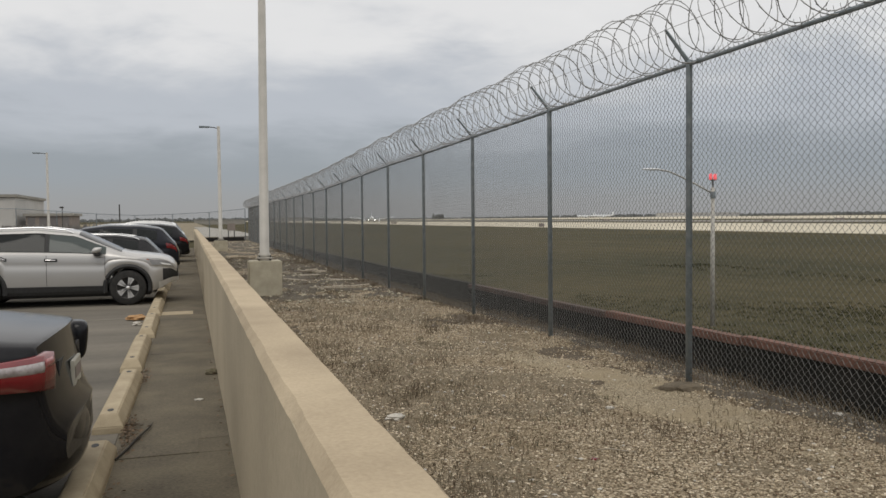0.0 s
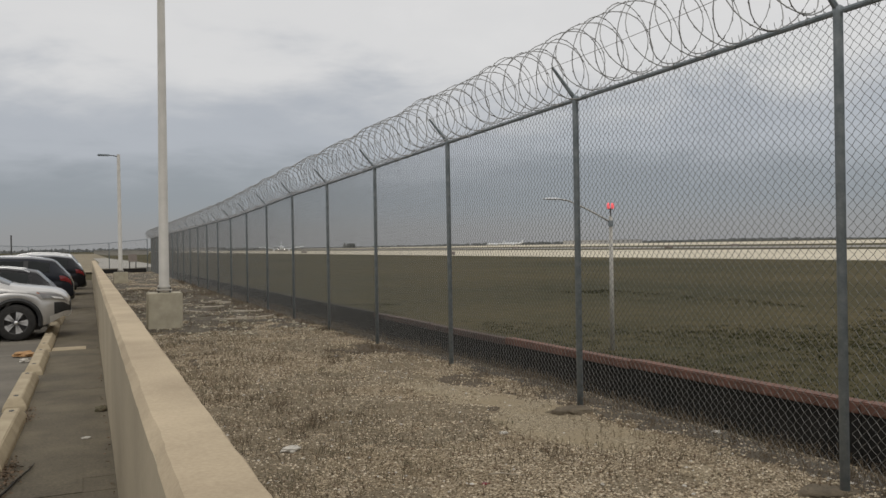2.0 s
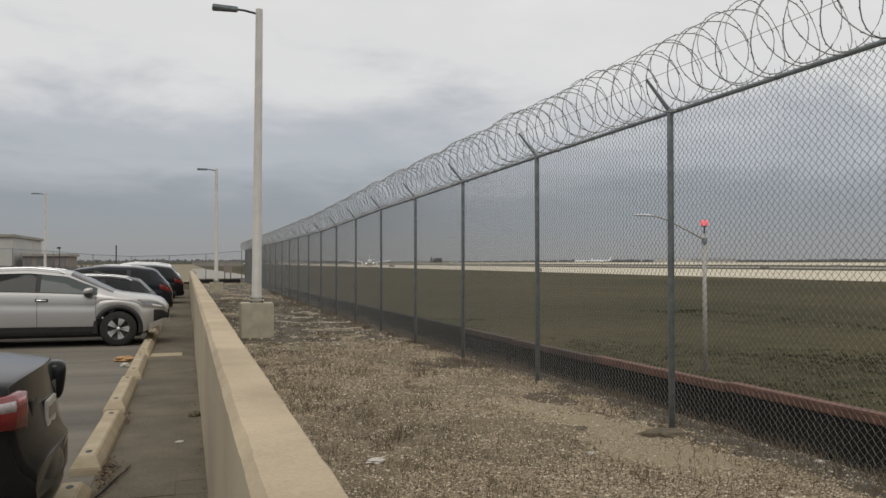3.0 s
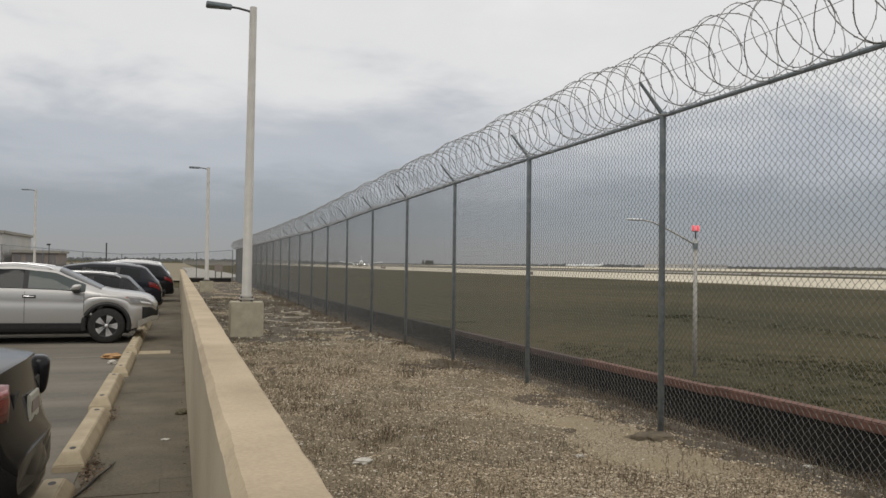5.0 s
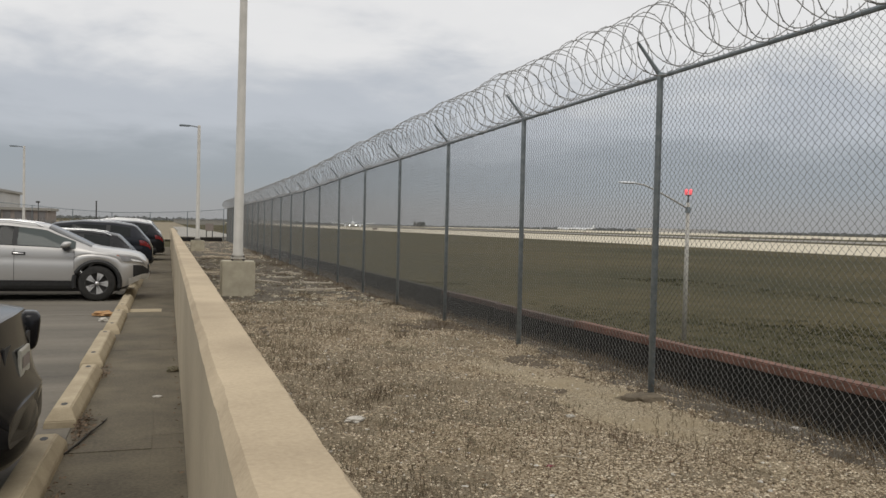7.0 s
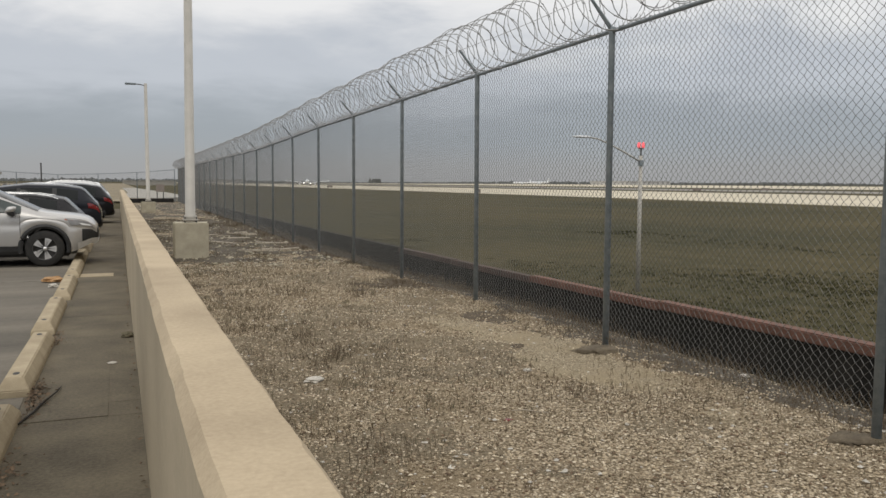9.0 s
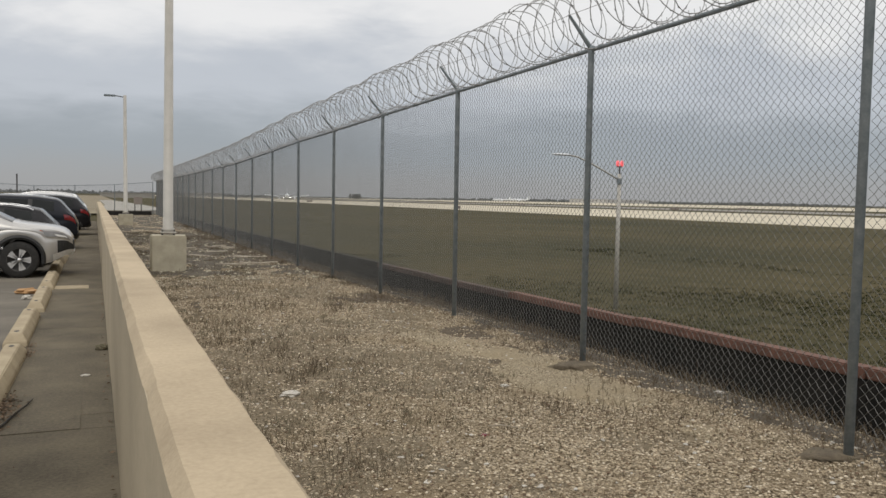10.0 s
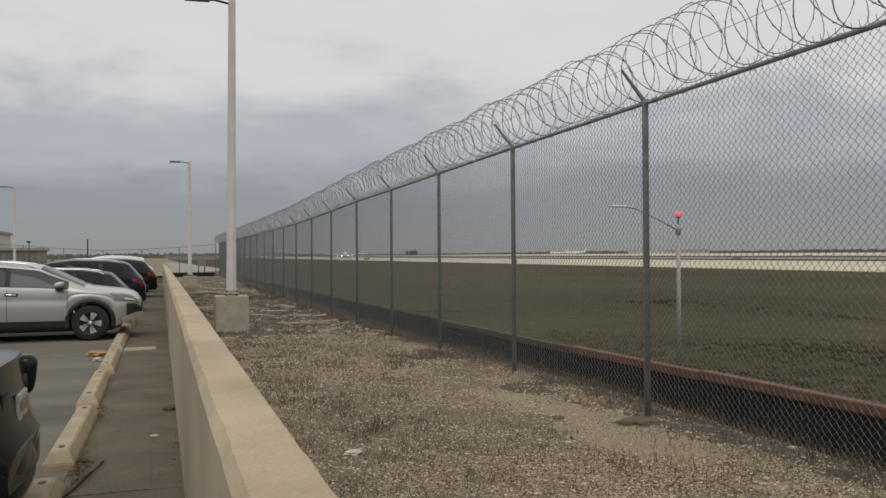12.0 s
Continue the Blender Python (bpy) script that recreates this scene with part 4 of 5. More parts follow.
            vs = [(L / 2 - a - rad * math.cos(t), y * sd, c["wheel"] + rad * math.sin(t)) for t in turns for y in (edge, 0.45)]
            mesh_ob("wheel_liner", vs, [(2 * i, 2 * i + 1, 2 * i + 3, 2 * i + 2) for i in range(21)], M_PLASTIC, root, "black wheel arch liner")
        if rails:
            pts = [Body.mirror(B.at(s, 3.12), sd) + Vector((0, 0, 0.05 if 2.05 < s < 3.9 else 0.0)) for s in np.linspace(1.95, 4.0, 14)]
            v, f = tube(pts, 0.017, 6)
            mesh_ob("roof_rail", v, f, M_ALLOY, root, "silver roof rail")
        for a in c["axles"]:
            wheel_parts(root, L / 2 - a, sd * (c["hub"] - 0.03), c["wheel"], sd)
    # dark cabin floor, grille, bumper inserts, plate
    part("underbody", box(bmesh.new(), -L / 2 + 0.35, L / 2 - 0.50, -0.66, 0.66, 0.18, 0.30, 0.03), M_PLASTIC, root, "black underbody")
    zt = float(B.top(0.05))
    bm = box(bmesh.new(), L / 2 - 0.07, L / 2 + 0.015, -0.46, 0.46, zt - 0.36, zt - 0.12, 0.02)
    part("grille", bm, M_PLASTIC, root, "black grille")
    bm = box(bmesh.new(), L / 2 - 0.16, L / 2 + 0.02, -0.52, 0.52, 0.42, 0.52, 0.03)
    part("front_bumper", bm, M_PLASTIC if not cladding else M_ALLOY, root)
    low, high = (0.30, 0.56) if L < 4.7 else (0.25, 0.57)
    bumper("rear_bumper", -1, L, low, high, M_PLASTIC if L < 4.7 else material, root)
    if L > 4.7:
        # plate recess widened into a black panel that stands in for dark reflections
        part("boot_recess", box(bmesh.new(), -L / 2 + 0.074, -L / 2 + 0.12, -0.44, 0.44, 0.66, 0.94, 0.012), M_PLASTIC, root, "black plate recess panel, standing in for dark reflections on the tail")
        bm = bmesh.new()
        bmesh.ops.create_icosphere(bm, subdivisions=3, radius=1)
        for v in bm.verts:
            q = Vector([math.copysign(abs(k) ** 0.55, k) for k in v.co])
            v.co = Vector((-L / 2 + 0.10 + 0.085 * q.x - 0.015 * q.z, -0.65 + 0.11 * q.y, 0.90 + 0.135 * q.z))
        part("lamp_housing", bm, M_BLACKP, root, "dark lamp corner of the bumper", smooth=True)
    px, pz = (0.0, 0.0) if L < 4.7 else (0.062, 0.105)
    bm = box(bmesh.new(), -L / 2 + px - 0.006, -L / 2 + px + 0.014, -0.155, 0.155, pz + 0.62, pz + 0.775, 0.004)
    plate = part("number_plate", bm, M_PLATE, root, "pale number plate")
    boxed("plate_bar", (-L / 2 + px - 0.0085, -L / 2 + px - 0.0062, -0.12, 0.12, pz + 0.665, pz + 0.735), M_BROWN, plate)
    if L < 4.7:
        bm = box(bmesh.new(), -L / 2 + 0.0, -L / 2 + 0.06, -0.30, 0.30, 0.805, 0.822, 0.004)
        part("trunk_trim", bm, M_CHROME, root, "chrome trim bar")
    else:
        # the tail is bowed in plan: its corners lie further in than its middle
        for o in root.children:
            if o.name.split(".")[0] != "wheel":
                for v in o.data.vertices:
                    k = min(1.0, max(0.0, (-L / 2 + 0.7 - v.co.x) / 0.5))
                    v.co.x += 0.085 * k * k * (v.co.y / 0.8) ** 2
    return root


def parked(name, c, end_x, y, nose_out, material, label, turn=0.0, **kw):
    """Stands a car in its bay with one end near the pavement."""
    x = end_x - c["L"] / 2
    return car(name, c, pose(x, y, 0.0, 0, 0, (0 if nose_out else 180) + turn), material, label, **kw)


parked("silver_car", SUV, -0.25, 18.55, True, M_SILVER, "silver compact SUV parked nose to the pavement", cladding=True, rails=True, pane=M_LITGLASS)
parked("black_car", SEDAN, -0.590, 5.40, False, M_BLACKP, "glossy black sedan parked tail to the pavement")
parked("dark_wagon", WAGON, -0.52, 21.3, False, M_CHAR, "charcoal wagon with silver roof rails", rails=True, pane=M_LITGLASS)
parked("dark_car", SUV, -0.30, 26.9, False, M_NAVY, "dark blue SUV parked tail to the pavement", cladding=True)
SUV_TALL = dict(SUV, top=[(a, b * 1.07) for a, b in SUV["top"]])
parked("white_car", SUV_TALL, -0.10, 41.0, False, M_WHITE, "white SUV in the row of parked cars", rails=True)
parked("black_suv", SUV, 0.0, 36.0, False, M_BLACKP, "black SUV parked tail to the pavement", cladding=True)
parked("dark_hatchback", SUV, -0.55, 31.4, False, M_CHAR, "dark grey car between two dark SUVs", rails=True)
parked("far_silver_car", SUV, -0.5, 46.5, True, M_SILVER, "silver car at the far end of the row")


# ---- pavement, wheel stops ----
boxed("pavement_bed", (-0.56, WALL_X, -9, 53, -0.3, -0.012), M_PAVE)
tagged(bpy.data.objects["pavement_bed"], "mortar bed under the pavement slabs", "pavement", kind="structure")
pave = thing("pavement", pose(0, 0, 0), "grey concrete pavement in slabs beside the wall", "pavement", kind="structure")
joints = [-9.0, -3.1, 1.5, 6.22, 6.62, 11.0, 15.5, 16.05, 20.1, 24.2, 28.7, 33.2, 37.7, 42.2, 46.7, 53.0]
for a, b in zip(joints, joints[1:]):
    pale = b - a < 0.6
    o = boxed("slab", (-0.555, 0.0515, a + 0.004, b - 0.004, -0.25, 0.004 if pale else 0.0), M_STOP if pale and b > 15 else M_PAVE, pave)
    boxed("gutter_slab", (0.0522, WALL_X + 0.02, a + 0.004, b - 0.004, -0.25, -0.0005), M_PAVE, pave)


def wheel_stop():
    """A cast kerb with sloping sides and ends and two pin holes, their shade put in as black plugs."""
    stop = thing("wheel_stop", pose(0, 0, 0), "yellowish weathered concrete wheel stop", "wheel stop", "wheel stops along the pavement")
    bm = bmesh.new()
    h, hl = 0.135, 1.17
    lo = [(-0.122, -hl), (0.122, -hl), (0.122, hl), (-0.122, hl)]
    mid = [(-0.116, -hl + 0.015), (0.116, -hl + 0.015), (0.116, hl - 0.015), (-0.116, hl - 0.015)]
    hi = [(-0.066, -hl + 0.13), (0.066, -hl + 0.13), (0.066, hl - 0.13), (-0.066, hl - 0.13)]
    rings = [[bm.verts.new((x, y, z)) for x, y in ring] for ring, z in ((lo, -0.01), (mid, 0.05), (hi, h))]
    for p, q in zip(rings, rings[1:]):
        for i in range(4):
            bm.faces.new((p[i], p[(i + 1) % 4], q[(i + 1) % 4], q[i]))
    bm.faces.new(rings[-1])
    bm.faces.new(rings[0][::-1])
    bmesh.ops.bevel(bm, geom=list(bm.edges), offset=0.008, segments=2, affect="EDGES")
    part("kerb_block", bm, M_STOP, stop)
    for y in (-0.90, 0.90):
        v, f = tube([(0, y, h - 0.03), (0, y, h + 0.0015)], 0.026, 12)
        mesh_ob("pin_hole", [(p[0], (p[1] - y) * 1.9 + y, p[2]) for p in v], f, M_PLASTIC, stop, "black plug for the shaded pin hole")
    return stop


first = wheel_stop()
first.matrix_basis = pose(-0.652, 5.25, 0.0, 0, 0, -0.6)
for i in range(-3, 15):
    if i:
        copy_thing(first, pose(-0.640 + 0.006 * max(i, 0) + 0.012 * math.sin(i * 2.3), 5.34 + 2.80 * i + 0.03 * math.sin(i * 1.7), 0, 0, 0, -0.8 if i == 1 else 0.9 * math.sin(i * 3.1)))

# ---- loose stones and weeds ----
rng = np.random.default_rng(7)


def pebbles(name, n, y0, y1, smin, smax, material, x0=0.56, x1=6.0, label=""):
    octa = np.array([(1, 0, 0), (-1, 0, 0), (0, 1, 0), (0, -1, 0), (0, 0, 1), (0, 0, -1)], float)
    tri = np.array([(0, 2, 4), (2, 1, 4), (1, 3, 4), (3, 0, 4), (2, 0, 5), (1, 2, 5), (3, 1, 5), (0, 3, 5)])
    x, y = rng.uniform(x0, x1, n), y0 + (y1 - y0) * rng.uniform(0, 1, n) ** 1.5
    z = gravel_z(x, y)
    r = smin + (smax - smin) * rng.uniform(0, 1, n) ** 2.2
    a = rng.uniform(0, 2 * np.pi, n)
    sc = r[:, None, None] * rng.uniform(0.55, 1.25, (n, 6, 1)) * np.array([1.15, 0.85, 0.6])
    p = octa[None] * sc
    q = np.empty_like(p)
    q[..., 0] = p[..., 0] * np.cos(a)[:, None] - p[..., 1] * np.sin(a)[:, None] + x[:, None]
    q[..., 1] = p[..., 0] * np.sin(a)[:, None] + p[..., 1] * np.cos(a)[:, None] + y[:, None]
    q[..., 2] = p[..., 2] + z[:, None] + r[:, None] * 0.38
    f = (tri[None] + 6 * np.arange(n)[:, None, None]).reshape(-1, 3)
    o = mesh_ob(name, q.reshape(-1, 3), f, material)
    return tagged(o, label, "gravel", kind="stuff")


pebbles("loose_gravel", 120000, 1.5, 18, 0.004, 0.0165, M_PEBBLE, label="loose pale limestone chips on the ground")
pebbles("white_chips", 1600, 1.5, 24, 0.006, 0.024, M_LITTER, label="scattered white stone chips")
pebbles("rubble", 1500, 17, 66, 0.012, 0.065, M_BLOCK, x1=4.7, label="pale broken rubble on the dirt by the fence")
pebbles("dark_gravel", 15000, 1.5, 16, 0.005, 0.018, M_LEAF, label="brown stones and dead plant bits")


def weeds(name, n, material, label, hmin, hmax, where, seed, y1=40, stems=10, width=0.0022):
    """Clumps of thin leaning stalks with side twigs."""
    g = np.random.default_rng(seed)
    vs, fs = [], []
    made = 0
    while made < n:
        x, y = g.uniform(0.56, 5.95), -1 + (y1 + 1) * g.uniform(0, 1) ** 1.5
        if g.uniform() > where(x, y):
            continue
        made += 1
        z = float(gravel_z(np.array(x), np.array(y)))
        size = g.uniform(hmin, hmax)
        spread = g.uniform(0.05, 0.24)
        wd = width * (1 + max(y - 8, 0) * 0.05)
        for _ in range(stems):
            bx, by = x + g.normal() * spread, y + g.normal() * spread
            h = size * g.uniform(0.4, 1.1)
            lx, ly = g.normal() * 0.5 * h, g.normal() * 0.5 * h
            base, mid, tip = np.array((bx, by, z - 0.02)), np.array((bx + lx * 0.4, by + ly * 0.4, z + h * 0.6)), np.array((bx + lx, by + ly, z + h))
            t = g.uniform(0, math.pi)
            d = np.array((math.cos(t), math.sin(t), 0)) * wd
            o = len(vs)
            vs += [base - d, base + d, mid - d * 0.7, mid + d * 0.7, tip]
            fs += [(o, o + 1, o + 3, o + 2), (o + 2, o + 3, o + 4)]
            for q in range(3):
                k = g.uniform(0.3, 0.95)
                p = base + (tip - base) * k
                e = p + np.array((g.normal(), g.normal(), abs(g.normal()) * 0.6)) * h * 0.16
                d2 = np.array((0, 0, wd * 0.9))
                o = len(vs)
                vs += [p - d2, p + d2, e + d * 1.4, e - d * 0.3]
                fs += [(o, o + 1, o + 2, o + 3)]
    return tagged(mesh_ob(name, vs, fs, material), label, "weeds", kind="stuff")


def patchy(x, y):
    f = 0.42 + 0.35 * noise.noise(Vector((x * 0.55, y * 0.4, 3.0))) * 2 + 0.35 * noise.noise(Vector((x * 1.7, y * 1.5, 9.0))) * 2
    bare = math.exp(-((x - 4.1) / 0.6) ** 2 - ((y - 7.4) / 3.6) ** 2)
    return float(np.clip(f - 0.9 * bare - (0.28 if y < 4.5 else 0.0), 0.06, 1)) ** 1.4


weeds("dry_weeds", 2000, M_DRY, "dead brown weed stalks in the gravel", 0.02, 0.12, patchy, 11)
weeds("weed_clumps", 330, M_DRY, "dense clumps of dead brown weeds", 0.04, 0.13, lambda x, y: float(np.clip(blotch(x, y * 0.7, 0.9, 23.0) * 2.2 - 0.5, 0, 1)) * (y < 16), 15, y1=16, stems=15, width=0.0026)
weeds("green_weeds", 1300, M_GREENWEED, "low grey-green weeds in the gravel", 0.015, 0.055, patchy, 12, stems=16, width=0.003)
weeds("fence_weeds", 1300, M_DRY, "dry weeds tangled along the foot of the fence", 0.04, 0.15,
      lambda x, y: math.exp(-((x - 5.2) / 0.45) ** 2) + 0.05 * (x < 1.0), 13, y1=50, stems=12)

def grass_tufts(n, seed):
    """Tufts of rough grass on the near part of the field."""
    g = np.random.default_rng(seed)
    x = 6.6 + 24 * g.uniform(0, 1, n) ** 1.5
    y = -2 + 46 * g.uniform(0, 1, n) ** 1.1
    keep = 0.55 + 0.8 * blotch(x, y * 0.6, 5.0, 2.0) - 0.5 * np.clip((x + 0.6 * y - 22) / 24, 0, 1) + 0.45 * np.clip((12 - y) / 6, 0, 1) > g.uniform(0, 1, n)
    x, y = x[keep], y[keep]
    m, k = len(x), 7
    bx, by = x[:, None] + g.normal(0, 0.09, (m, k)), y[:, None] + g.normal(0, 0.09, (m, k))
    h, t = g.uniform(0.02, 0.07, (m, k)), g.uniform(0, np.pi, (m, k))
    z = land_z(bx, by) - 0.03
    w = 0.006 + 0.0006 * bx
    lean = g.normal(0, 0.4, (2, m, k)) * h
    v = np.stack([np.stack([bx - w * np.cos(t), by - w * np.sin(t), z], -1), np.stack([bx + w * np.cos(t), by + w * np.sin(t), z], -1),
                  np.stack([bx + lean[0], by + lean[1], z + h], -1)], -2).reshape(-1, 3)
    f = np.arange(len(v)).reshape(-1, 3)
    return tagged(mesh_ob("field_grass", v, f, M_TUFT), "rough brown-green grass on the airfield", "grass", kind="stuff")


grass_tufts(50000, 31)

# leaves and grit swept against the wheel stops and the wall
gl = np.random.default_rng(21)
lv, lf = [], []
for k in range(520):
    cx, cy = ((0.262, gl.uniform(2.5, 16)), (-0.53, 6.95), (-0.51, 6.75), (-0.53, 7.2), (-0.52, 5.1), (-0.53, 9.4))[gl.integers(6)]
    x, y, z = cx + abs(gl.normal()) * (0.065 if cx < 0 else -0.02), cy + gl.normal() * (0.22 if cx < 0 else 0.2), 0.004 + gl.uniform(0, 0.025)
    s, t = gl.uniform(0.006, 0.022), gl.uniform(0, 6.28)
    o = len(lv)
    lv += [(x + s * math.cos(t), y + s * math.sin(t), z + gl.uniform(0, 0.012)), (x - s * 0.5 * math.sin(t), y + s * 0.5 * math.cos(t), z + 0.01), (x - s * math.cos(t), y - s * math.sin(t), z), (x + s * 0.5 * math.sin(t), y - s * 0.5 * math.cos(t), z)]
    lf.append((o, o + 1, o + 2, o + 3))
tagged(mesh_ob("leaf_litter", lv, lf, M_LEAF), "dead leaves and grit beside the wheel stops", "leaves", kind="stuff")


# ---- litter ----
v, f = tube([(-0.52, 6.18, 0.012), (-0.45, 6.42, 0.022), (-0.41, 6.70, 0.016), (-0.33, 7.02, 0.02), (-0.31, 7.22, 0.012)], [0.006, 0.009, 0.008, 0.006, 0.003], 7)
tagged(mesh_ob("twig", v, f, M_DARKSOIL), "dark bent twig among the dead leaves", "twig")
def crumpled(name, x, y, z, size, material, label, flat=0.45, seed=1):
    r = random.Random(seed)
    bm = bmesh.new()
    bmesh.ops.create_icosphere(bm, subdivisions=3, radius=1)
    for v in bm.verts:
        n = noise.noise(v.co * 2.1 + Vector((seed, 0, 0))) + 0.5 * noise.noise(v.co * 5 + Vector((0, seed, 0)))
        v.co = v.co * (1 + 0.5 * n)
        v.co.z *= flat
        v.co.x *= 1.4
    for v in bm.verts:
        v.co = v.co * size + Vector((x, y, z + size * flat * 0.6))
    return tagged(part(name, bm, material), label, "litter")


crumpled("plastic_bag", 1.765, 7.18, -0.125, 0.06, M_LITTER, "crumpled white plastic bag on the gravel", 0.5, 3)
crumpled("paper_scrap", 1.53, 16.6, -0.13, 0.14, M_LITTER, "flattened white scrap on the gravel", 0.15, 5)
crumpled("paper_scrap", 2.05, 4.62, -0.11, 0.035, M_LITTER, "small white scrap on the gravel", 0.3, 6)
crumpled("paper_scrap", 0.07, 8.05, 0.0, 0.028, M_LITTER, "small white scrap on the pavement", 0.3, 7)
crumpled("orange_rag", -0.86, 14.95, 0.0, 0.125, M_ORANGE, "orange rag lying beside a wheel stop", 0.45, 8)
crumpled("paper_cup", -0.82, 14.15, 0.0, 0.05, M_LITTER, "white crumpled cup on the asphalt", 0.8, 9)
crumpled("weed_tuft", 0.215, 9.37, 0.0, 0.045, M_GREENWEED, "dark weed tuft growing at the foot of the wall", 0.8, 10)

crumpled("paper_scrap", 5.30, 5.66, float(gravel_z(np.array(5.30), np.array(5.66))), 0.04, M_LITTER, "white curled scrap in the dry weeds behind the fence", 0.4, 12)
crumpled("red_scrap", 2.80, 5.32, float(gravel_z(np.array(2.80), np.array(5.32))), 0.022, M_RED, "small red plastic scrap on the gravel", 0.5, 13)
crumpled("paper_scrap", 3.60, 6.55, float(gravel_z(np.array(3.60), np.array(6.55))), 0.03, M_LITTER, "small white scrap on the gravel", 0.4, 14)
for x, y, ln, turn in ((3.01, 5.36, 0.30, -35.0), (3.65, 4.17, 0.16, 80.0)):
    z = float(gravel_z(np.array(x), np.array(y)))
    v, f = tube([(-ln / 2, 0, 0.012), (-ln / 6, 0.012, 0.022), (ln / 6, -0.006, 0.02), (ln / 2, 0.01, 0.012)], [0.003, 0.005, 0.005, 0.002], 6)
    tagged(mesh_ob("dry_stick", v, f, M_BOARD), "thin pale dry stick on the gravel", "stick", "dry sticks").matrix_basis = pose(x, y, z, 0, 0, turn)


def footing_pad(x, y, rx, ry, seed):
    """A rough collar of old concrete spilt round the foot of a post, half sunk in the ground."""
    g = np.random.default_rng(seed)
    bm = bmesh.new()
    rings = []
    for k, h in ((1.0, -0.03), (0.93, 0.006), (0.75, 0.016), (0.3, 0.02)):
        rings.append([bm.verts.new((rx * k * w * math.cos(a), ry * k * w * math.sin(a), h)) for a, w in zip(np.linspace(0, 2 * math.pi, 22, endpoint=False), 1 + 0.14 * g.normal(size=22))])
    for p, q in zip(rings, rings[1:]):
        for i in range(22):
            bm.faces.new((p[i], p[(i + 1) % 22], q[(i + 1) % 22], q[i]))
    bm.faces.new(rings[-1])
    o = part("footing_pad", bm, M_PAD, smooth=True)
    o.matrix_basis = pose(x, y, float(gravel_z(np.array(x), np.array(y))))
    return tagged(o, "muddy old concrete collar at the foot of a fence post", "footing", "post footings")


footing_pad(4.56, 6.86, 0.24, 0.17, 3)
footing_pad(4.66, 3.86, 0.26, 0.17, 5)

gd = np.random.default_rng(41)
for k in range(16):
    x, y, ln = gd.uniform(2.3, 4.3), gd.uniform(19.5, 30), gd.uniform(0.35, 1.1)
    z = float(gravel_z(np.array(x), np.array(y)))
    bm = box(bmesh.new(), -ln / 2, ln / 2, -0.05, 0.05, 0.0, 0.03, 0.006)
    for v in bm.verts:
        v.co.y += 0.03 * math.sin(v.co.x * 5 + k)
        v.co.y *= 1 - 0.3 * v.co.x / ln
    o = part("broken_board", bm, M_BOARD)
    o.matrix_basis = pose(x, y, z + 0.015, gd.uniform(-6, 6), gd.uniform(-4, 4), gd.uniform(-35, 35))
    tagged(o, "pale weathered broken board lying on the dirt", "board", "broken boards by the fence")

# ---- distance ----
# paved way beyond the end of the wall
bm = bmesh.new()
shape = [(0.6, 88), (3.5, 86), (7.5, 90), (7.0, 130), (4.0, 215), (1.2, 215), (1.6, 130)]
low, high = [bm.verts.new((x, y, -0.4)) for x, y in shape], [bm.verts.new((x, y, 0.03)) for x, y in shape]
bm.faces.new(high)
for i in range(len(shape)):
    j = (i + 1) % len(shape)
    bm.faces.new((low[i], low[j], high[j], high[i]))
tagged(part("service_road", bm, M_TAXIPALE), "pale concrete service road beyond the fence", "road", kind="structure")
tagged(grid_sheet("dry_verge", np.linspace(-60, 4.6, 30), np.linspace(74.5, 640, 60), lambda X, Y: -0.03 + 0.02 * blotch(X, Y, 6.0, 4.0), M_VERGE), "dry grass beyond the end of the lot, paled for haze", "ground", kind="structure")
bx = thing("utility_box", pose(3.66, 76.2, -0.05), "small brown utility cabinet behind the fence", "utility box")
boxed("cabinet", (-0.34, 0.34, -0.25, 0.25, 0.80, 1.46), M_BROWN, bx, bevel=0.02)
for sx in (-0.26, 0.26):
    boxed("leg", (sx - 0.04, sx + 0.04, -0.04, 0.04, 0, 0.80), M_DARKMETAL, bx)
kerb = boxed("kerb", (0.7, 4.5, 71.6, 71.9, -0.2, 0.25), M_BARRIER)
tagged(kerb, "dark kerb at the end of the gravel", "kerb", kind="structure")


def far_woods(name, y0, x0, x1, hmin, hmax, n, seed, label, depth=40, material=M_TREES):
    """A belt of far trees: many small clumps along a line."""
    g = np.random.default_rng(seed)
    vs, fs = [], []
    octa = np.array([(1, 0, 0), (0, 1, 0), (-1, 0, 0), (0, -1, 0), (0.6, 0.6, 0.7), (-0.6, 0.5, 0.8), (0, -0.6, 0.9), (0, 0, 1.1)], float)
    tri = [(0, 1, 4), (1, 5, 4), (1, 2, 5), (2, 6, 5), (2, 3, 6), (3, 0, 6), (0, 4, 6), (4, 5, 7), (5, 6, 7), (6, 4, 7)]
    for i in range(n):
        x = x0 + (x1 - x0) * (i + g.uniform(-1, 1)) / n
        h = hmin + (hmax - hmin) * (0.5 + 0.5 * math.sin(x * 0.004 + seed) * math.sin(x * 0.0013 + 1)) * g.uniform(0.55, 1.15)
        w = (x1 - x0) / n * g.uniform(1.2, 2.6)
        p = octa * g.uniform(0.8, 1.2, (8, 1)) * (w, min(12, depth), h) + (x, y0 + g.uniform(-depth, depth), FIELD_Z - 0.5)
        o = len(vs)
        vs += list(p)
        fs += [tuple(q + o for q in t) for t in tri]
    return tagged(mesh_ob(name, vs, fs, material), label, "trees", kind="stuff")


far_woods("far_woods", 2300, -900, 3300, 4, 11, 900, 2, "low dark belt of far trees on the horizon")
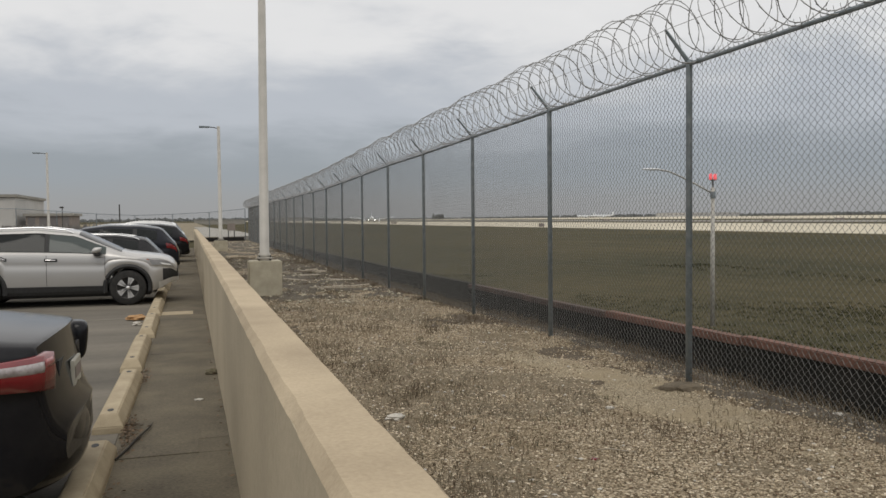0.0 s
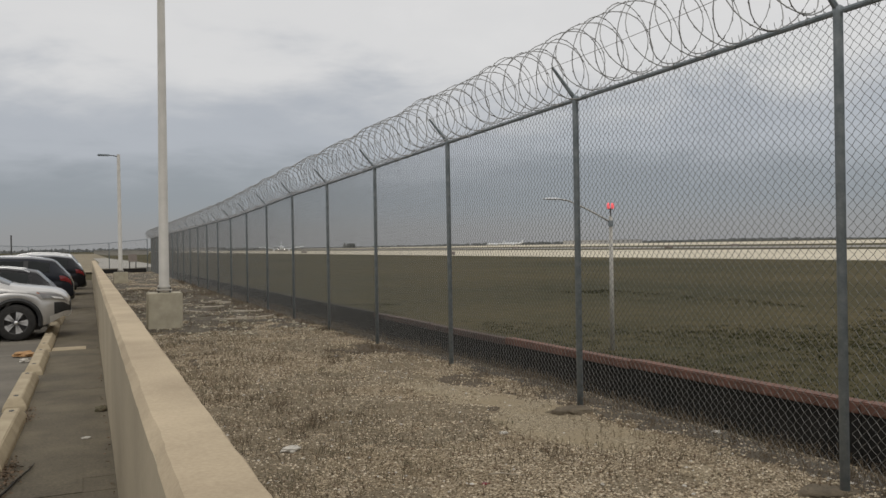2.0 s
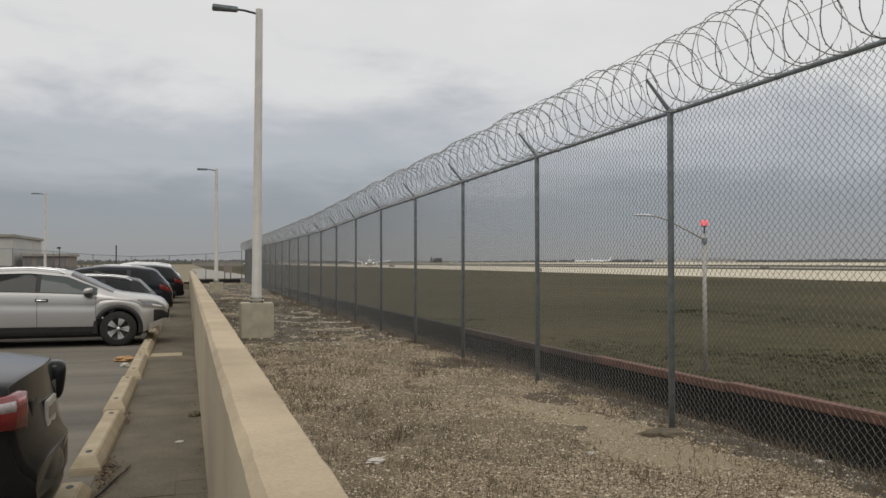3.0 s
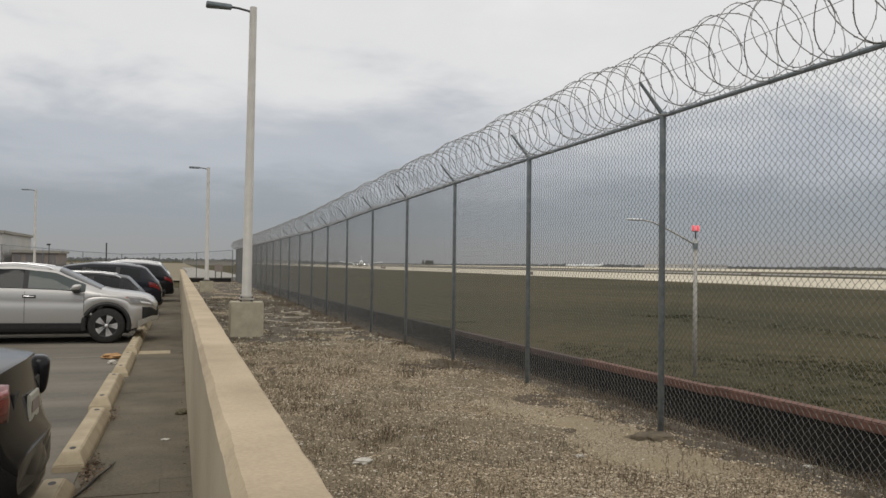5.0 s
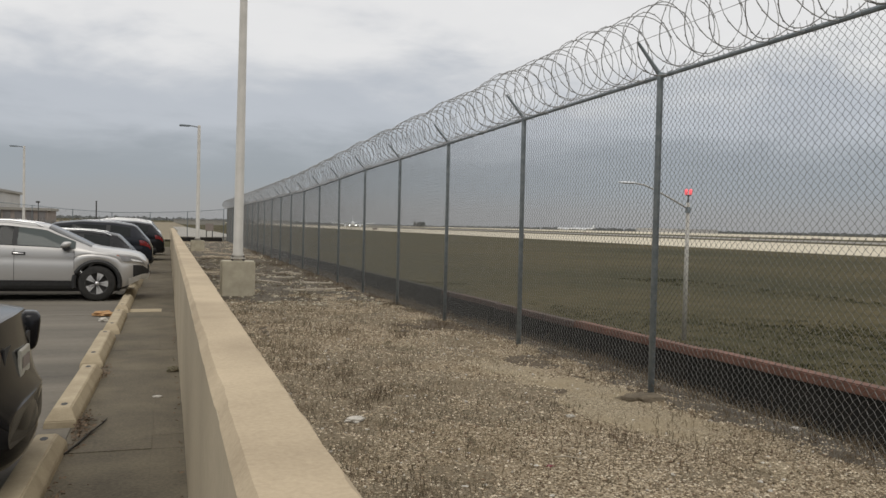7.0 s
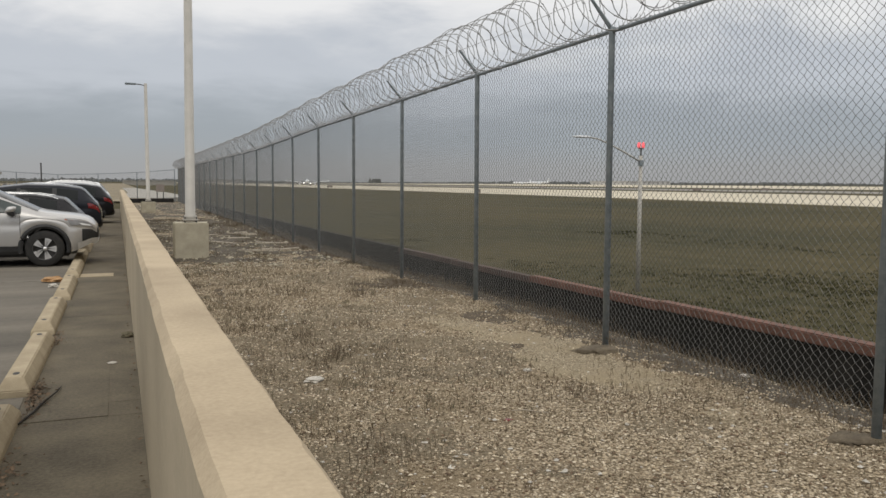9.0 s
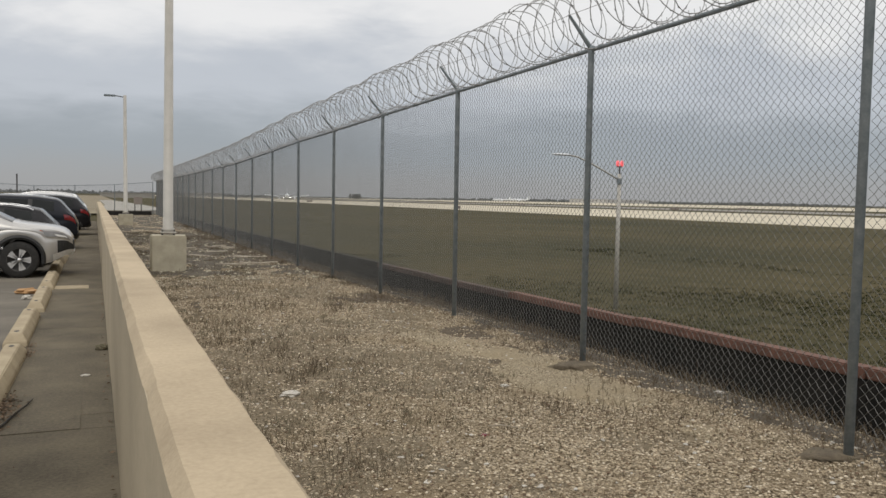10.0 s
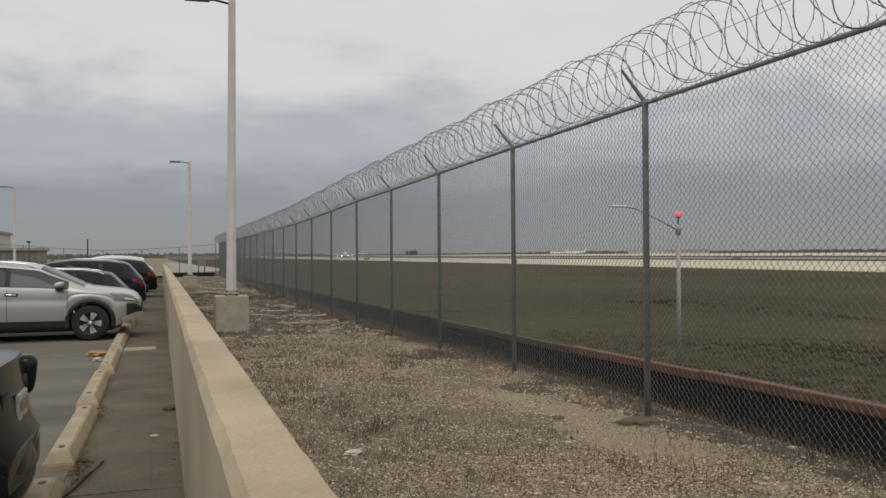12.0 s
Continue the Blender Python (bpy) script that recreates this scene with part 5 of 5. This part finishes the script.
far_woods("scrub_belt", 108, -70, -3.5, 2.5, 3.3, 1500, 5, "brown scrub beyond the parking lot", 4, M_SCRUB)


def building(name, x0, x1, y0, y1, z1, material, label, cols, rows_, z0=-1.5):
    b = thing(name, pose(0, 0, 0), label, "building")
    boxed("shell", (x0, x1, y0, y1, z0, z1), material, b)
    boxed("roof_edge", (x0 - 0.3, x1 + 0.3, y0 - 0.3, y1 + 0.3, z1 + 0.004, z1 + 0.35), M_TAXIPALE, b)
    for i in range(cols):
        for j in range(rows_):
            cx = x0 + (x1 - x0) * (i + 0.5) / cols
            cz = max(z0, 0) + 1 + (z1 - max(z0, 0) - 1) * (j + 0.5) / rows_
            wv = (x1 - x0) / cols * 0.32
            boxed("window", (cx - wv, cx + wv, y0 - 0.06, y0 + 0.05, cz - 0.6, cz + 0.6), M_HAZEPANE, b)
    return b


building("lot_building", -60, -21.5, 118, 140, 5.0, M_BUILD, "pale flat-roofed building beyond the lot", 0, 1)
building("brown_shed", -20.5, -15, 119, 128, 2.5, M_BROWN, "low brown masonry shed beyond the lot", 4, 1)
building("far_hangar", 150, 212, 1500, 1540, 5, M_BUILD, "far pale hangar on the horizon", 6, 1)
building("far_terminal", 1120, 1330, 1750, 1800, 8, M_BUILD, "far low terminal building on the horizon", 12, 1)
far_woods("tree_clump", 2060, 618, 646, 12, 17, 16, 9, "dark clump of taller trees on the horizon", 10)
building("far_warehouse", 4, 40, 620, 650, 1.9, M_TAXIPALE, "far low warehouse past the service road", 0, 1)


def aircraft(m, length, span, label, lit=False):
    """Airliner: tapered fuselage, swept wings, engines and tail."""
    a = thing("aircraft", m, label, "aircraft", "airliners")
    R = length * 0.052
    st = [(0.5, 0.05), (0.485, 0.4), (0.45, 0.75), (0.40, 0.97), (0.3, 1), (-0.2, 1), (-0.36, 0.75), (-0.47, 0.3), (-0.5, 0.08)]
    pts = [(length * s, 0, R * 2.0 + (R * 0.5 * max(0, -s - 0.2) / 0.3)) for s, _ in st]
    v, f = tube(pts, [R * q for _, q in st], 16)
    mesh_ob("fuselage", v, f, M_AIRCRAFT, a, smooth=True)

    def slab(name, pts4, t):
        bm = bmesh.new()
        up, dn = [bm.verts.new(Vector(p) + Vector(t)) for p in pts4], [bm.verts.new(Vector(p) - Vector(t)) for p in pts4]
        bm.faces.new(up); bm.faces.new(dn[::-1])
        for i in range(4):
            bm.faces.new((up[i], dn[i], dn[(i + 1) % 4], up[(i + 1) % 4]))
        part(name, bm, M_AIRCRAFT, a)

    for s in (1, -1):
        slab("wing", [(length * 0.08, s * R * 0.8, R * 1.4), (-length * 0.12, s * R * 0.8, R * 1.4), (-length * 0.14, s * span / 2, R * 2.4), (-length * 0.09, s * span / 2, R * 2.4)], (0, 0, R * 0.22))
        slab("tailplane", [(-length * 0.40, s * R * 0.3, R * 2.6), (-length * 0.48, s * R * 0.3, R * 2.6), (-length * 0.5, s * span * 0.18, R * 2.9), (-length * 0.46, s * span * 0.18, R * 2.9)], (0, 0, R * 0.06))
        v, f = tube([(length * 0.07, s * span * 0.17, R * 0.95), (length * 0.06, s * span * 0.17, R * 0.95), (-length * 0.06, s * span * 0.17, R * 0.95)], [R * 0.42, R * 0.5, R * 0.3], 12)
        mesh_ob("engine", v, f, M_AIRCRAFT, a, smooth=True)
        for q in range(2):
            v, f = tube([(-length * 0.03, s * R * 1.1 + q * 0.5, R * 0.22), (-length * 0.03, s * R * 1.1 + 0.3 + q * 0.5, R * 0.22)], R * 0.22, 10)
            mesh_ob("wheel", v, f, M_TYRE, a)
        if lit:
            v, f = tube([(length * 0.11, s * R * 1.5, R * 1.2), (length * 0.112, s * R * 1.5, R * 1.2)], R * 0.2, 8)
            mesh_ob("landing_light", v, f, M_LAMPWHITE, a, "lit landing light")
    slab("fin", [(-length * 0.36, 0, R * 2.9), (-length * 0.47, 0, R * 2.9), (-length * 0.51, 0, R * 5.6), (-length * 0.46, 0, R * 5.6)], (0, R * 0.07, 0))
    v, f = tube([(length * 0.36, 0, 0.0), (length * 0.36, 0, R)], R * 0.1, 8)
    mesh_ob("nose_gear", v, f, M_DARKMETAL, a)
    return a


fl = thing("floodlight_pole", pose(-13.5, 100, -0.1), "thin dark pole with a small floodlight", "light pole")
rod("pole", (0, 0, 0), (0, 0, 3.4), 0.045, M_DARKMETAL, fl)
boxed("lamp_head", (-0.26, 0.16, -0.15, 0.15, 3.32, 3.52), M_DARKMETAL, fl, bevel=0.05)
gp = thing("gate_post", pose(-5.5, CROSS_Y + 0.2, -0.1), "tall dark post in the cross fence", "post")
rod("post", (0, 0, 0), (0, 0, 3.15), 0.055, M_DARKMETAL, gp)
rod("post_cap", (0, 0, 3.15), (0, 0, 3.2), 0.065, M_DARKMETAL, gp)

for az, dist, hd, ln, sp, lab, lit in ((28.4, 1380, 170, 36, 34, "white airliner taxiing far across the field", False),
                                       (27.2, 1500, 168, 34, 33, "white airliner following far across the field", False),
                                       (12.3, 640, 258, 32, 34, "white airliner on the runway with lights on", True)):
    aircraft(pose(dist * math.sin(radians(az)), dist * math.cos(radians(az)), FIELD_Z + 0.06, 0, 0, hd), ln, sp, lab, lit)

for x, y, w in ((281, 299, 2.6), (102, 414, 1.4), (92, 205, 0.8), (240, 440, 2.2), (212, 262, 2.0)):
    sgn = thing("runway_sign", pose(x, y, FIELD_Z), "small dark airfield sign in the grass", "airfield sign", "airfield signs")
    boxed("panel", (-w, w, -0.15, 0.15, 0.35, 1.25), M_BROWN, sgn, bevel=0.03)
    for q in (-0.7, 0.7):
        boxed("leg", (q * w - 0.05, q * w + 0.05, -0.05, 0.05, -0.1, 0.35), M_DARKMETAL, sgn)
